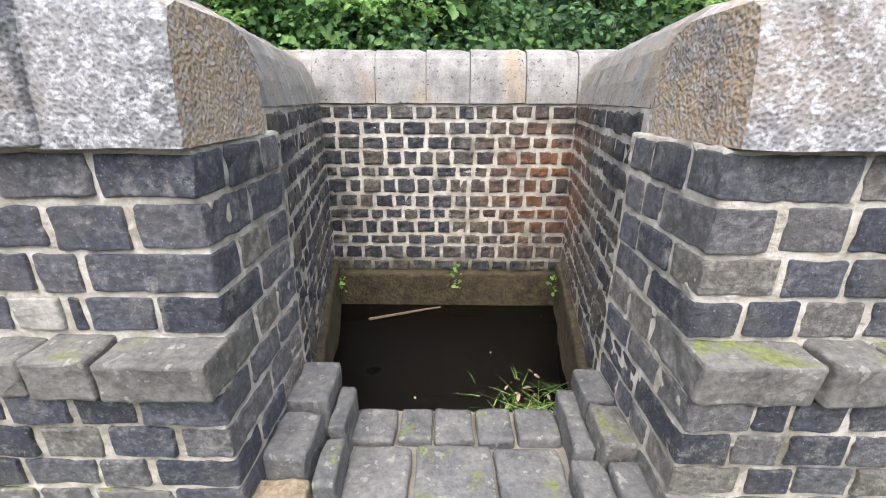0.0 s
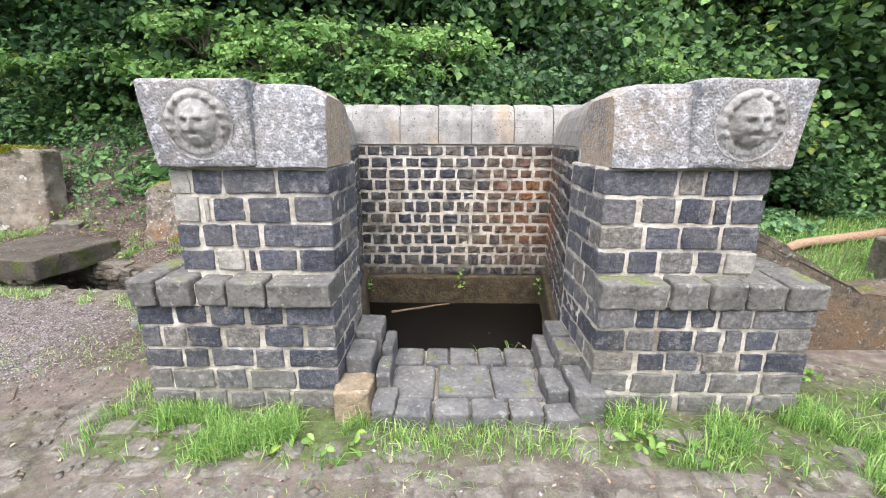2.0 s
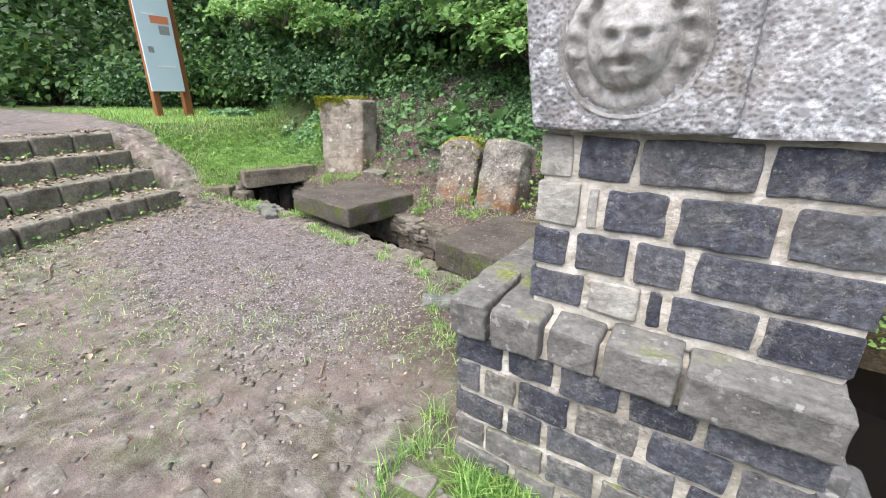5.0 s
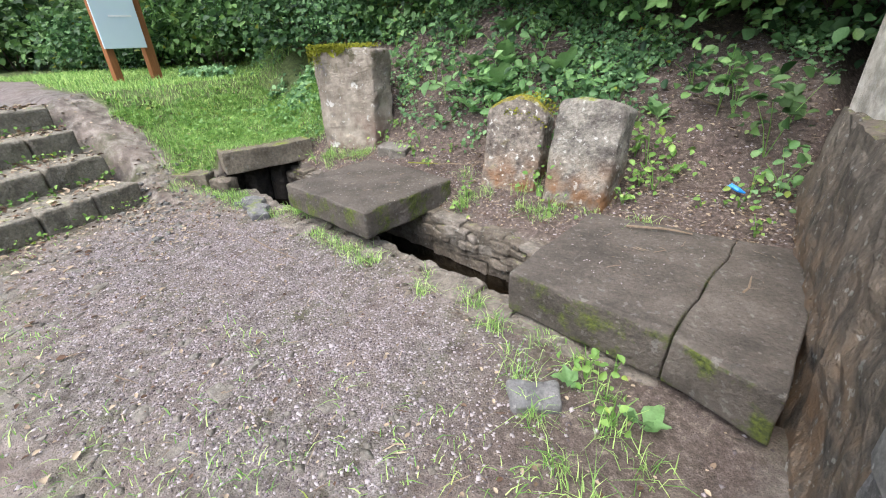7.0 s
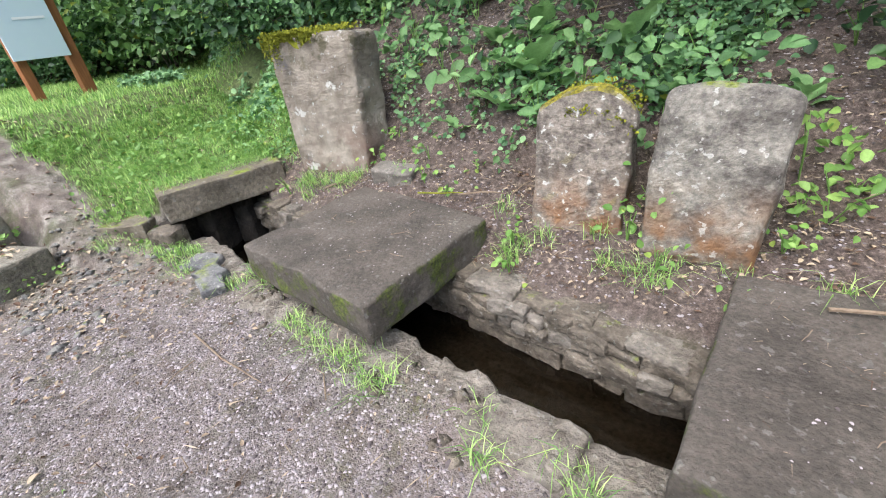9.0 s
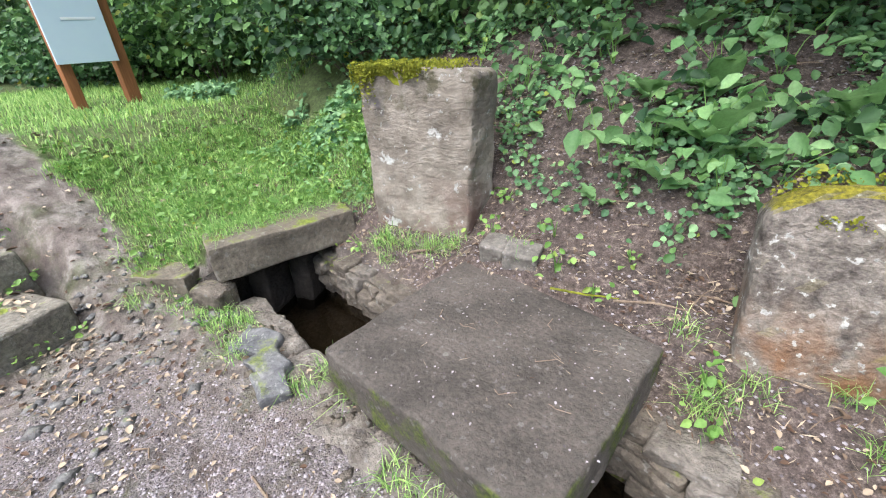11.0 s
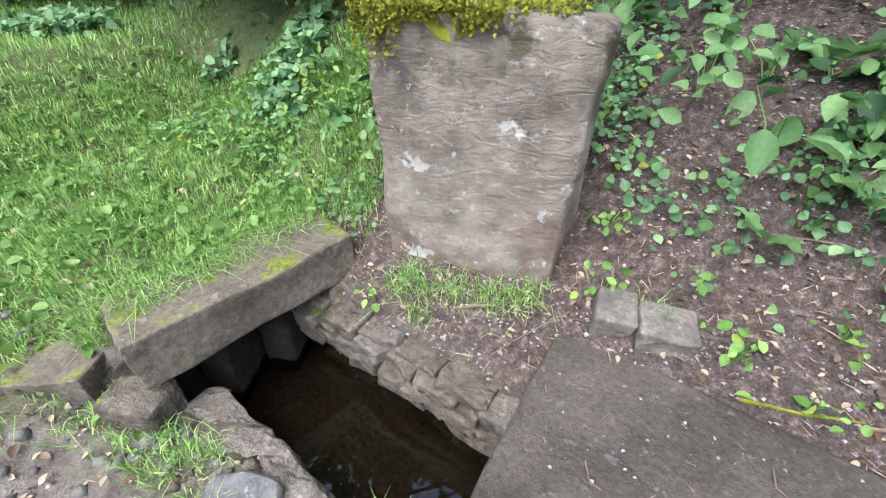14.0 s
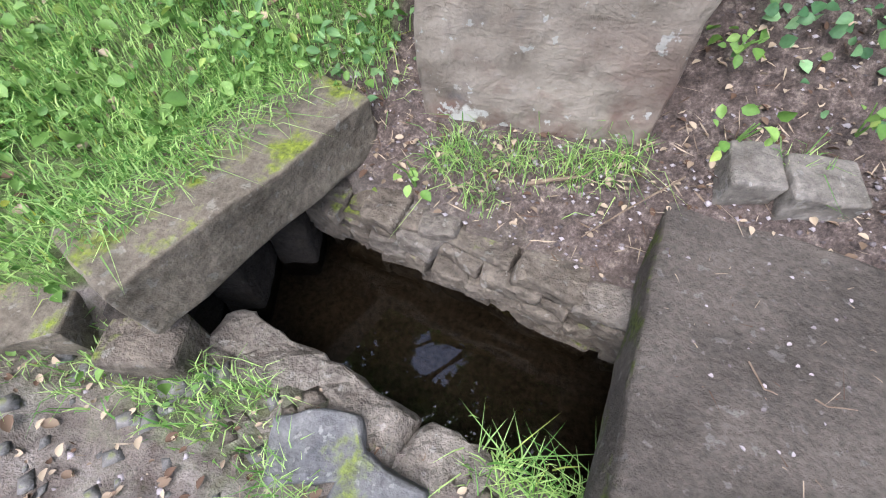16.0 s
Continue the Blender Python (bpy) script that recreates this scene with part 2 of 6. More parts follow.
def mortar():
    n = Nodes("lime_mortar")
    col = n.ramp(n.noise(14, 8, 0.7), [(0.25, (0.28, 0.245, 0.19)), (0.43, (0.52, 0.475, 0.4)), (0.65, (0.74, 0.7, 0.63))])
    col = n.mix(n.step(n.noise(4, 5), 0.5, 0.7), col, (0.22, 0.2, 0.16))
    x, y, z = n.xyz()
    col = n.mix(n.step(z, 0.12, -0.05), col, (0.13, 0.115, 0.08))
    return n.finish(col, 0.95, n.noise(60, 8, 0.7), 0.9, 0.02, 0.2)


def cap_stone():
    n = Nodes("tooled_granite_cap")
    peck = n.voronoi(95, "SMOOTH_F1")
    col = n.ramp(n.noise(4, 6, 0.6), [(0.3, (0.1, 0.1, 0.1)), (0.5, (0.2, 0.2, 0.205)), (0.75, (0.19, 0.18, 0.165))])
    col = n.mix(0.8, col, n.ramp(peck, [(0.1, (0.62, 0.62, 0.63)), (0.55, (1.2, 1.2, 1.2))]), "MULTIPLY")
    col = n.mix(n.step(n.noise(2.4, 5, 0.6), 0.5, 0.68), col, n.mix(0.25, col, (0.34, 0.23, 0.12)))
    col = n.mix(n.step(n.noise(7, 6, 0.7), 0.58, 0.74), col, n.mix(0.7, col, (0.07, 0.065, 0.06)))
    x = n.xyz()[0]
    ends = n.math("MAXIMUM", n.step(n.math("ABSOLUTE", n.math("ADD", x, 0.6)), 0.09, 0.04), n.step(n.math("ABSOLUTE", n.math("SUBTRACT", x, 0.735)), 0.09, 0.04))
    side = n.t.nodes.new("ShaderNodeSeparateXYZ")
    n.link(n.pos.outputs["True Normal"], side.inputs[0])
    ends = n.math("MULTIPLY", ends, n.step(n.math("ABSOLUTE", side.outputs[0]), 0.4, 0.7))
    # ochre inner ends, their colour also raised to make up for missing light
    lit_iron = n.math("MULTIPLY", ends, n.step(n.noise(5, 5, 0.6), 0.3, 0.5))
    col = n.mix(n.math("MULTIPLY", lit_iron, 0.95), col, n.mix(0.3, n.ramp(n.noise(40, 5, 0.7), [(0.3, (0.3, 0.21, 0.125)), (0.7, (0.68, 0.5, 0.31))]), col))
    h = n.math("ADD", n.math("MULTIPLY", peck, 1.2), n.math("ADD", n.noise(45, 4, 0.6), n.noise(22, 3, 0.6)))
    col = n.mix(n.math("MULTIPLY", n.step(n.noise(30, 6, 0.75), 0.49, 0.62), 0.75), col, (0.47, 0.475, 0.49))
    return n.finish(col, 0.85, h, 0.5, 0.010, 0.3)


def coping_stone():
    n = Nodes("grey_coping_stone")
    col = n.ramp(n.noise(6, 7, 0.65), [(0.3, (0.18, 0.172, 0.16)), (0.7, (0.36, 0.345, 0.32))])
    col = n.mix(n.step(n.noise(3, 5, 0.6, (1, 1, 0.25)), 0.52, 0.7), col, n.mix(0.5, col, (0.36, 0.24, 0.12)))
    col = n.mix(n.step(n.noise(32, 4, 0.7), 0.6, 0.66), col, (0.06, 0.055, 0.05))
    col = n.mix(n.math("MULTIPLY", n.step(n.noise(9, 6, 0.7, (1, 1, 0.3)), 0.5, 0.66), 0.5), col, (0.11, 0.11, 0.115))
    col = n.mix(0.35, col, n.ramp(n.noise(70, 4), [(0.3, (0.5, 0.5, 0.5)), (0.7, (1.4, 1.4, 1.4))]), "MULTIPLY")
    return n.finish(col, 0.88, n.noise(50, 6, 0.7), 0.6, 0.012, 0.3)


def earth():
    n = Nodes("trodden_earth_and_turf")
    grass, gravel, litter = n.attr("zone")[:3]
    fine = n.noise(120, 4, 0.7)
    mid = n.noise(9, 7, 0.65)
    big = n.noise(1.3, 5, 0.6)
    mud = n.ramp(mid, [(0.33, (0.06, 0.051, 0.04)), (0.5, (0.16, 0.142, 0.118)), (0.66, (0.32, 0.293, 0.252))])
    mud = n.mix(n.step(big, 0.4, 0.6), mud, n.mix(0.6, mud, (0.23, 0.18, 0.155)))
    mud = n.mix(n.math("MULTIPLY", n.step(n.noise(2.3, 8, 0.75), 0.5, 0.68), 0.75), mud, (0.1, 0.115, 0.045))
    stones = n.ramp(n.voronoi(130, "F1", 1), [(0.0, (0.09, 0.075, 0.07)), (0.5, (0.205, 0.175, 0.17)), (1.0, (0.4, 0.36, 0.36))])
    col = n.mix(n.math("MULTIPLY", gravel, n.step(n.noise(9, 7, 0.75), 0.36, 0.62)), mud, stones)
    soil = n.ramp(n.noise(30, 6, 0.75), [(0.3, (0.038, 0.028, 0.023)), (0.52, (0.112, 0.086, 0.074)), (0.72, (0.29, 0.235, 0.195))])
    col = n.mix(litter, col, soil)
    turf = n.ramp(n.noise(25, 6, 0.7), [(0.3, (0.06, 0.06, 0.032)), (0.7, (0.17, 0.235, 0.08))])
    col = n.mix(n.step(n.math("ADD", grass, n.math("MULTIPLY", n.noise(11, 5), 0.6)), 0.55, 0.95), col, turf)
    col = n.mix(0.4, col, n.ramp(fine, [(0.3, (0.5, 0.5, 0.5)), (0.7, (1.45, 1.45, 1.45))]), "MULTIPLY")
    h = n.math("ADD", n.math("MULTIPLY", fine, 0.5), n.math("ADD", mid, n.math("MULTIPLY", n.noise(90, 3, 0.6), n.math("MULTIPLY", gravel, 0.9))))
    return n.finish(col, 0.93, h, 1.0, 0.03, 0.2)


def leaf(name, dark, light, yellow=0.06, thin=0.35, low=0.5):
    n = Nodes(name)
    r = n.island()
    col = n.ramp(r, [(0.0, dark), (0.6, tuple((a + b) / 2 for a, b in zip(dark, light))), (1 - yellow, light), (1.0, (0.28, 0.3, 0.03))])
    col = n.mix(0.4, col, n.ramp(n.noise(70, 3), [(0.3, (0.6, 0.6, 0.6)), (0.7, (1.3, 1.3, 1.3))]), "MULTIPLY")
    col = n.mix(1.0, col, n.ramp(n.random(), [(0.0, (low, low * 1.03, low)), (1.0, (1.15, 1.12, 1.1))]), "MULTIPLY")
    n.finish(col, 0.52, None, spec=0.32)
    t = n.node("ShaderNodeBsdfTranslucent")
    n.link(col, t.inputs[0])
    m = n.t.nodes.new("ShaderNodeMixShader")
    m.inputs[0].default_value = thin
    n.link(n.bsdf.outputs[0], m.inputs[1])
    n.link(t.outputs[0], m.inputs[2])
    n.link(m.outputs[0], n.out.inputs[0])
    return n.mat


def simple(name, a, b, scale=20, rough=0.8, bump=0.3, stretch=None, island=False):
    n = Nodes(name)
    col = n.ramp(n.island() if island else n.noise(scale, 6, 0.65, stretch), [(0.25, a), (0.75, b)])
    return n.finish(col, rough, n.noise(scale * 2, 6, 0.7, stretch), bump, 0.01)


def water(name, tint, clear, ior=1.33, dull=0.02):
    n = Nodes(name)
    n.finish(tint, 0.03, n.noise(6, 2), 0.05, 0.01, 0.5)
    g = n.node("ShaderNodeBsdfGlossy", Roughness=dull)
    t = n.node("ShaderNodeBsdfTransparent")
    t.inputs[0].default_value = (*clear, 1)
    f = n.node("ShaderNodeFresnel", IOR=ior)
    m = n.t.nodes.new("ShaderNodeMixShader")
    n.link(f.outputs[0], m.inputs[0])
    n.link(t.outputs[0], m.inputs[1])
    n.link(g.outputs[0], m.inputs[2])
    n.link(m.outputs[0], n.out.inputs[0])
    return n.mat


M_MORTAR, M_CAP, M_COPE, M_EARTH = mortar(), cap_stone(), coping_stone(), earth()
M_GRASS = leaf("grass_blade", (0.1, 0.25, 0.045), (0.5, 0.68, 0.24), 0.03, 0.5, 0.95)
# bramble and forest leaves are kept dark: the hollows' shade is in their colour
M_BRAMBLE = leaf("bramble_leaf", (0.016, 0.05, 0.02), (0.135, 0.27, 0.1), 0.015)
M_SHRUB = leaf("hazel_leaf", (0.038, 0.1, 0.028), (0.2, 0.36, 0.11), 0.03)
M_DOCK = leaf("broad_leaf", (0.12, 0.26, 0.085), (0.28, 0.46, 0.19), 0.0, 0.45, 0.75)
M_LIME = leaf("young_leaf", (0.1, 0.22, 0.04), (0.27, 0.43, 0.11), 0.05, 0.35, 0.8)
# lighter copy of the hazel leaf, with the light on the front boughs painted in
M_HAZEL = leaf("hazel_leaf_painted_sunlit", (0.13, 0.27, 0.065), (0.36, 0.55, 0.2), 0.03, 0.45, 0.8)
M_IVY = leaf("ivy_leaf", (0.06, 0.15, 0.06), (0.29, 0.47, 0.22), 0.02, 0.3, 0.85)
M_FOREST = leaf("forest_leaf", (0.028, 0.075, 0.022), (0.16, 0.3, 0.085), 0.03)
M_MOSS = simple("cushion_moss", (0.07, 0.085, 0.006), (0.3, 0.31, 0.025), 34, 0.95, 1.0)
M_DEAD = simple("dry_leaf", (0.085, 0.05, 0.03), (0.36, 0.29, 0.2), 9, 0.8, 0.2, None, True)
M_POSTC = plain_stone("pale_topped_stone", (0.055, 0.046, 0.042), (0.32, 0.3, 0.25), 5, 0.25, 0.5, low=(0.28, 0.6, (0.19, 0.1, 0.045)), bump=1.0)
M_PEBBLE = simple("pebble", (0.085, 0.07, 0.069), (0.36, 0.325, 0.325), 9, 0.85, 0.2, None, True)
M_BARK = simple("bark", (0.035, 0.028, 0.02), (0.11, 0.09, 0.065), 14, 0.9, 0.8, (3, 3, 0.6))
M_TWIG = simple("dry_twig", (0.1, 0.07, 0.045), (0.26, 0.2, 0.14), 40, 0.85, 0.3)
M_WOOD = simple("stained_board_timber", (0.16, 0.06, 0.022), (0.3, 0.125, 0.045), 12, 0.6, 0.3, (6, 6, 0.5))
M_LOG = simple("stripped_log", (0.2, 0.11, 0.065), (0.42, 0.3, 0.2), 9, 0.8, 0.5, (1, 6, 6))
M_WATER = water("spring_water", (0.02, 0.018, 0.012), (0.4, 0.37, 0.31), 1.6)
M_POOL = water("dark_pool_water", (0.02, 0.018, 0.012), (0.18, 0.165, 0.14), 1.33, 0.3)
M_MASK = plain_stone("worn_pale_carving", (0.15, 0.14, 0.125), (0.42, 0.41, 0.395), 9, 0, 0.0, bump=0.5)
M_RUBBLE = plain_stone("damp_rubble", (0.06, 0.052, 0.042), (0.2, 0.17, 0.135), 7, 0.25, 0.3, low=(0.2, 0.8, (0.15, 0.1, 0.06)), bump=1.0, top=0.7)
M_MUD = simple("dark_basin_bed", (0.008, 0.007, 0.005), (0.04, 0.034, 0.025), 16, 0.9, 0.8)
M_GRIT = simple("channel_grit", (0.014, 0.012, 0.009), (0.115, 0.095, 0.073), 45, 0.9, 0.9)
M_EDGE = plain_stone("bare_sandy_edge_stone", (0.085, 0.072, 0.056), (0.25, 0.222, 0.185), 8, 0.0, 0.2, bump=0.9)

# ---- the ground ----


def smooth(a, b, v):
    t = max(0.0, min(1.0, (v - a) / (b - a)))
    return t * t * (3 - 2 * t)


def near_edge(x):
    return 2.62 + (-2.8 - x) * 0.145


def far_edge(x):
    return 2.96 + (-2.8 - x) * 0.19


def bank_foot(x):
    if x < -5.9:
        return 3.75 + (-5.9 - x) * 0.5
    if x > 1.7:
        return 3.75 + min(2.2, (x - 1.7) * 0.7)
    return 3.75


def ground_z(x, y):
    z = 0.02 * nz(x, y, 0.3, 0.8) - 0.01
    # rise beside the steps, up to the upper path
    turn = 1.0 if y > -1.6 else smooth(-3.2, -1.6, y)
    if x < -6.3:
        xr = x - 0.27 * (2.4 - y)
        beside = smooth(2.3, 2.55, y)
        low = max(0.0, 0.86 * min(1.0, max(0.0, (-6.95 - xr) / 1.35)) - 0.12 * smooth(-8.5, -8.2, xr))
        z += (1 - beside) * low + beside * 0.93 * min(1.0, max(0.0, (-6.4 - x) / 2.0))
        z += 0.1 * smooth(-8.6, -11.0, x)
    # far side of the channel and the bank
    if -6.6 < x < -1.2:
        side = smooth(-6.6, -6.1, x) * smooth(-1.2, -1.5, x)
        z += side * (0.11 * smooth(far_edge(x) - 0.12, far_edge(x) + 0.1, y) + 0.12 * smooth(far_edge(x) + 0.1, far_edge(x) + 0.5, y) + 0.11 * smooth(3.4, 3.85, y))
    z += 0.08 * smooth(-5.0, -4.6, x) * smooth(-3.6, -4.0, x) * smooth(3.5, 3.8, y)
    if x < -5.6 and y > 2.7:
        d = (-6.36 + 0.36 * (y - 3.05)) - x
        z = max(z, 0.385 * smooth(0.0, 0.12, d) * smooth(2.85, 3.12, y) + 0.12 * smooth(0.1, 1.2, d) * smooth(2.85, 3.3, y))
    b = bank_foot(x)
    if y > b:
        over = y - b
        z += 0.72 * over * smooth(0, 0.6, over) if over < 9 else 0.72 * 9 + 0.12 * (over - 9)
    if x > 1.9 and y > 1.9:
        z += 0.28 * smooth(1.9, 3.4, y) * smooth(1.9, 2.4, x)
    z += 0.015 * nz(x, y, 4.0, 3.0)
    return z


def trench(x, y):
    """How far a place lies inside the channel or the basin, as the depth to take off."""
    if -6.55 < x < -1.45:
        w = 0.035 * nz(x, 0.0, 2.0, 5.0) + 0.02 * nz(x, y, 8.0, 13.0)
        if near_edge(x) + w - 0.09 < y < far_edge(x) + w + 0.13 and x > -6.42 + 0.36 * (y - 3.05):
            return -0.36
    if abs(x) < 1.02 and 1.5 < y < 3.55:
        return -0.62
    return None


def spread(a, b, step):
    return list(np.arange(a, b, step))


def build_ground():
    xs = [-180, -120, -80, -55, -40] + spread(-30, -11, 1.0) + spread(-11, -6.6, 0.16) + spread(-6.6, -1.3, 0.035) + spread(-1.3, 1.9, 0.1) + spread(1.9, 6, 0.2) + spread(6, 20, 1.0) + [25, 40, 80, 180]
    ys = [-180, -100, -60, -35] + spread(-20, -5, 1.0) + spread(-5, 0.4, 0.16) + spread(0.4, 2.5, 0.09) + spread(2.5, 3.72, 0.035) + spread(3.72, 6.5, 0.12) + spread(6.5, 16, 0.6) + [20, 30, 50, 90, 180]
    verts, zone = [], []
    for y in ys:
        for x in xs:
            z = ground_z(x, y)
            d = trench(x, y)
            verts.append((x, y, z if d is None else d + 0.02 * nz(x, y, 1.0, 9.0)))
            g, s, l = grass_at(x, y), gravel_at(x, y), litter_at(x, y)
            zone.append((g, s, l, 1.0))
    n = len(xs)
    faces = [(j * n + i, j * n + i + 1, (j + 1) * n + i + 1, (j + 1) * n + i) for j in range(len(ys) - 1) for i in range(n - 1)]
    ob = mesh_ob("ground", verts, faces, M_EARTH, smooth=True)
    layer = ob.data.color_attributes.new("zone", "FLOAT_COLOR", "POINT")
    layer.data.foreach_set("color", np.array(zone, "f").ravel())
    return tagged(ob, "trodden earth, gravel and turf around the spring", "ground", kind="structure")


def grass_at(x, y):
    g = 0.0
    if y > 2.7 and x < -5.75:
        g = smooth(2.68, 2.95, y + 0.22 * nz(x, y, 0, 2.0)) * smooth(-5.72, -5.95, x)
        if y < 3.0 and x > -6.5:
            g *= 0.5
        if x > -6.45 + 0.36 * (y - 3.05) and 2.95 < y < 4.0:
            g = 0.0
    if x < -8.6 and y > 3.2:
        g = max(g, smooth(3.2, 3.8, y))
    strip = smooth(0.45, 0.62, y) * smooth(0.98, 0.8, y) * smooth(-1.85, -1.6, x)
    if -0.45 < x < 0.7:
        strip *= 0.45
    g = max(g, strip)
    if x > 1.75:
        g = max(g, smooth(1.9, 2.6, y), 0.75 * smooth(0.1, 0.55, y + 0.4 * nz(x, y, 2, 1.2)) * smooth(1.5, 0.95, y))
    if x > 5 or y < -6:
        g = max(g, 0.5)
    return g


def gravel_at(x, y):
    d = math.hypot((x + 4.3) / 2.0, (y - 1.75) / 1.0)
    g = smooth(1.25, 0.55, d + 0.25 * nz(x, y, 5, 1.3))
    if x < -8.3 and -2 < y < 3.3:
        g = max(g, 0.8)
    return g


def litter_at(x, y):
    if y > far_edge(min(-1.3, max(-6.5, x))) - 0.05 and -5.95 < x < -1.3:
        return smooth(0, 0.25, y - far_edge(x)) * 0.95
    damp = smooth(-3.0, -2.3, x) * smooth(-1.45, -1.7, x) * smooth(0.9, 1.6, y) * smooth(2.6, 2.3, y) * 0.8
    if damp > 0.01:
        return damp * smooth(-0.4, 0.2, nz(x, y, 2.0, 2.2) + damp - 0.4)
    b = bank_foot(x)
    return smooth(b - 0.2, b + 0.5, y)


build_ground()

# ---- masonry ----


def brick_mesh(seed, cx=0.07, cz=0.1, rough=0.2):
    """A hewn block, one unit wide and high, its face towards -y, its back open in the mortar."""
    r = random.Random(seed)
    nx, nzz = 4, 3
    verts, faces, grid, ring, back = [], [], {}, {}, {}
    for i in range(nx):
        for k in range(nzz):
            x = -0.5 + cx + (1 - 2 * cx) * i / (nx - 1) + r.uniform(-0.045, 0.045)
            z = -0.5 + cz + (1 - 2 * cz) * k / (nzz - 1) + r.uniform(-0.04, 0.04)
            grid[i, k] = len(verts)
            verts.append((x, -0.5 - r.uniform(0, rough), z))
    edge = [(i, 0) for i in range(nx - 1)] + [(nx - 1, k) for k in range(nzz - 1)] + [(i, nzz - 1) for i in range(nx - 1, 0, -1)] + [(0, k) for k in range(nzz - 1, 0, -1)]
    for i, k in edge:
        x, z = -0.5 + i / (nx - 1), -0.5 + k / (nzz - 1)
        x += r.uniform(-0.035, 0.035)
        z += r.uniform(-0.07, 0.07)
        ring[i, k] = len(verts)
        verts.append((x, -0.36 - r.uniform(0, 0.1), z))
        back[i, k] = len(verts)
        verts.append((x, 0.5, z))
    for i in range(nx - 1):
        for k in range(nzz - 1):
            faces.append((grid[i, k], grid[i + 1, k], grid[i + 1, k + 1], grid[i, k + 1]))
    for a in range(len(edge)):
        p, q = edge[a], edge[(a + 1) % len(edge)]
        faces.append((ring[p], ring[q], grid[q], grid[p]))
        faces.append((back[p], back[q], ring[q], ring[p]))
    me = bpy.data.meshes.new("brick")
    me.from_pydata(verts, [], faces)
    me.update()
    return me


BRICKS = []
for k in range(18):
    BRICKS.append(brick_mesh(k))
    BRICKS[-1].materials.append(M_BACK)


def lay(parent, a, b, courses, length, seed, proud=0.010, depth=0.09, joint=0.021):
    """Bricks in courses along the line a-b (plan), face to the right of the way a to b. courses: (z0, z1)."""
    r = random.Random(seed)
    a, b = Vector(a), Vector(b)
    way = (b - a).normalized()
    out = Vector((way.y, -way.x))
    turn = math.degrees(math.atan2(way.y, way.x))
    for n, course in enumerate(courses):
        z0, z1 = course[0], course[1]
        x, total = 0.0, (b - a).length
        first = True
        while x < total - 0.03:
            w = r.uniform(*length)
            if first and n % 2:
                w *= 0.6
            first = False
            if total - x - w < length[0] * 0.6:
                w = total - x
            zc = (z0 + z1) / 2
            at = a + way * (x + w / 2) + out * (proud - depth / 2 + r.uniform(-0.006, 0.006))
            ob = new("brick", r.choice(BRICKS))
            ob.parent = parent
            hh = z1 - z0 - joint * r.uniform(0.8, 1.35)
            ob.matrix_basis = pose(at.x, at.y, zc, r.uniform(-2.0, 2.0), r.uniform(-1.8, 1.8), turn + r.uniform(-0.8, 0.8)) @ Matrix.Diagonal((max(0.04, w - joint * r.uniform(0.8, 1.5)), depth, hh, 1))
            x += w


def courses_between(z0, z1, n, seed=0):
    r = random.Random(seed)
    cuts = [z0 + (z1 - z0) * i / n + (r.uniform(-0.013, 0.013) if 0 < i < n else 0) for i in range(n + 1)]
    return list(zip(cuts, cuts[1:]))


# plan of the basin
BACK_Y, IN_L, IN_R = 3.39, -0.98, 1.05
FRONT_L, FRONT_R = -0.64, 0.76


def side_wall(sign, name):
    """The wall beside the basin, from the pier to the back wall."""
    xf, xb = (FRONT_L, IN_L) if sign < 0 else (FRONT_R, IN_R)
    t = 0.42 * sign
    k = (xb - xf) / (BACK_Y - 1.55)
    x0, x1 = xf - k * 0.05, xb + k * 0.35
    core = prism([(x0, 1.5), (x1, BACK_Y + 0.35), (x1 + t, BACK_Y + 0.35), (x0 + t, 1.5)], -0.6, 1.357)
    return tagged(part(name, core, M_MORTAR), "basin side wall of dark coursed stone with pale mortar", "wall", kind="structure")


wall_back = tagged(part("wall_back", prism([(IN_L - 0.42, BACK_Y), (IN_R + 0.42, BACK_Y), (IN_R + 0.42, BACK_Y + 0.4), (IN_L - 0.42, BACK_Y + 0.4)], -0.6, 1.355), M_MORTAR),
                   "basin back wall of coursed stone, rust-stained", "wall", kind="structure")
wall_left = side_wall(-1, "wall_left")
wall_right = side_wall(1, "wall_right")


def pier_profile(side):
    """Plan corners (outer x, inner x) at base, ledge and cap."""
    return (-1.60, -0.60) if side < 0 else (1.80, 0.72)


def pier(side, name):
    o, i = pier_profile(side)
    s = side
    up_o = -1.38 if s < 0 else 1.50
    body = empty(name, (0, 0, 0), "weathered pier of blue-black hewn stone with cream mortar", "stone pier", kind="structure")
    for outer, y, z0, z1 in ((o, 0.896, -0.3, 0.7), (up_o, 0.978, 0.7, 1.275)):
        x0, x1 = sorted((outer - s * 0.008, i + s * 0.005))
        y += 0.008
        core = part("core", rough_box(x1 - x0, 1.56 - y, z1 - z0, 0.014, 0.028, 0.0075, 24, 5 + s + z0), M_MORTAR, body, "cream lime mortar")
        core.matrix_basis = pose((x0 + x1) / 2, (y + 1.56) / 2, z0)
    return body


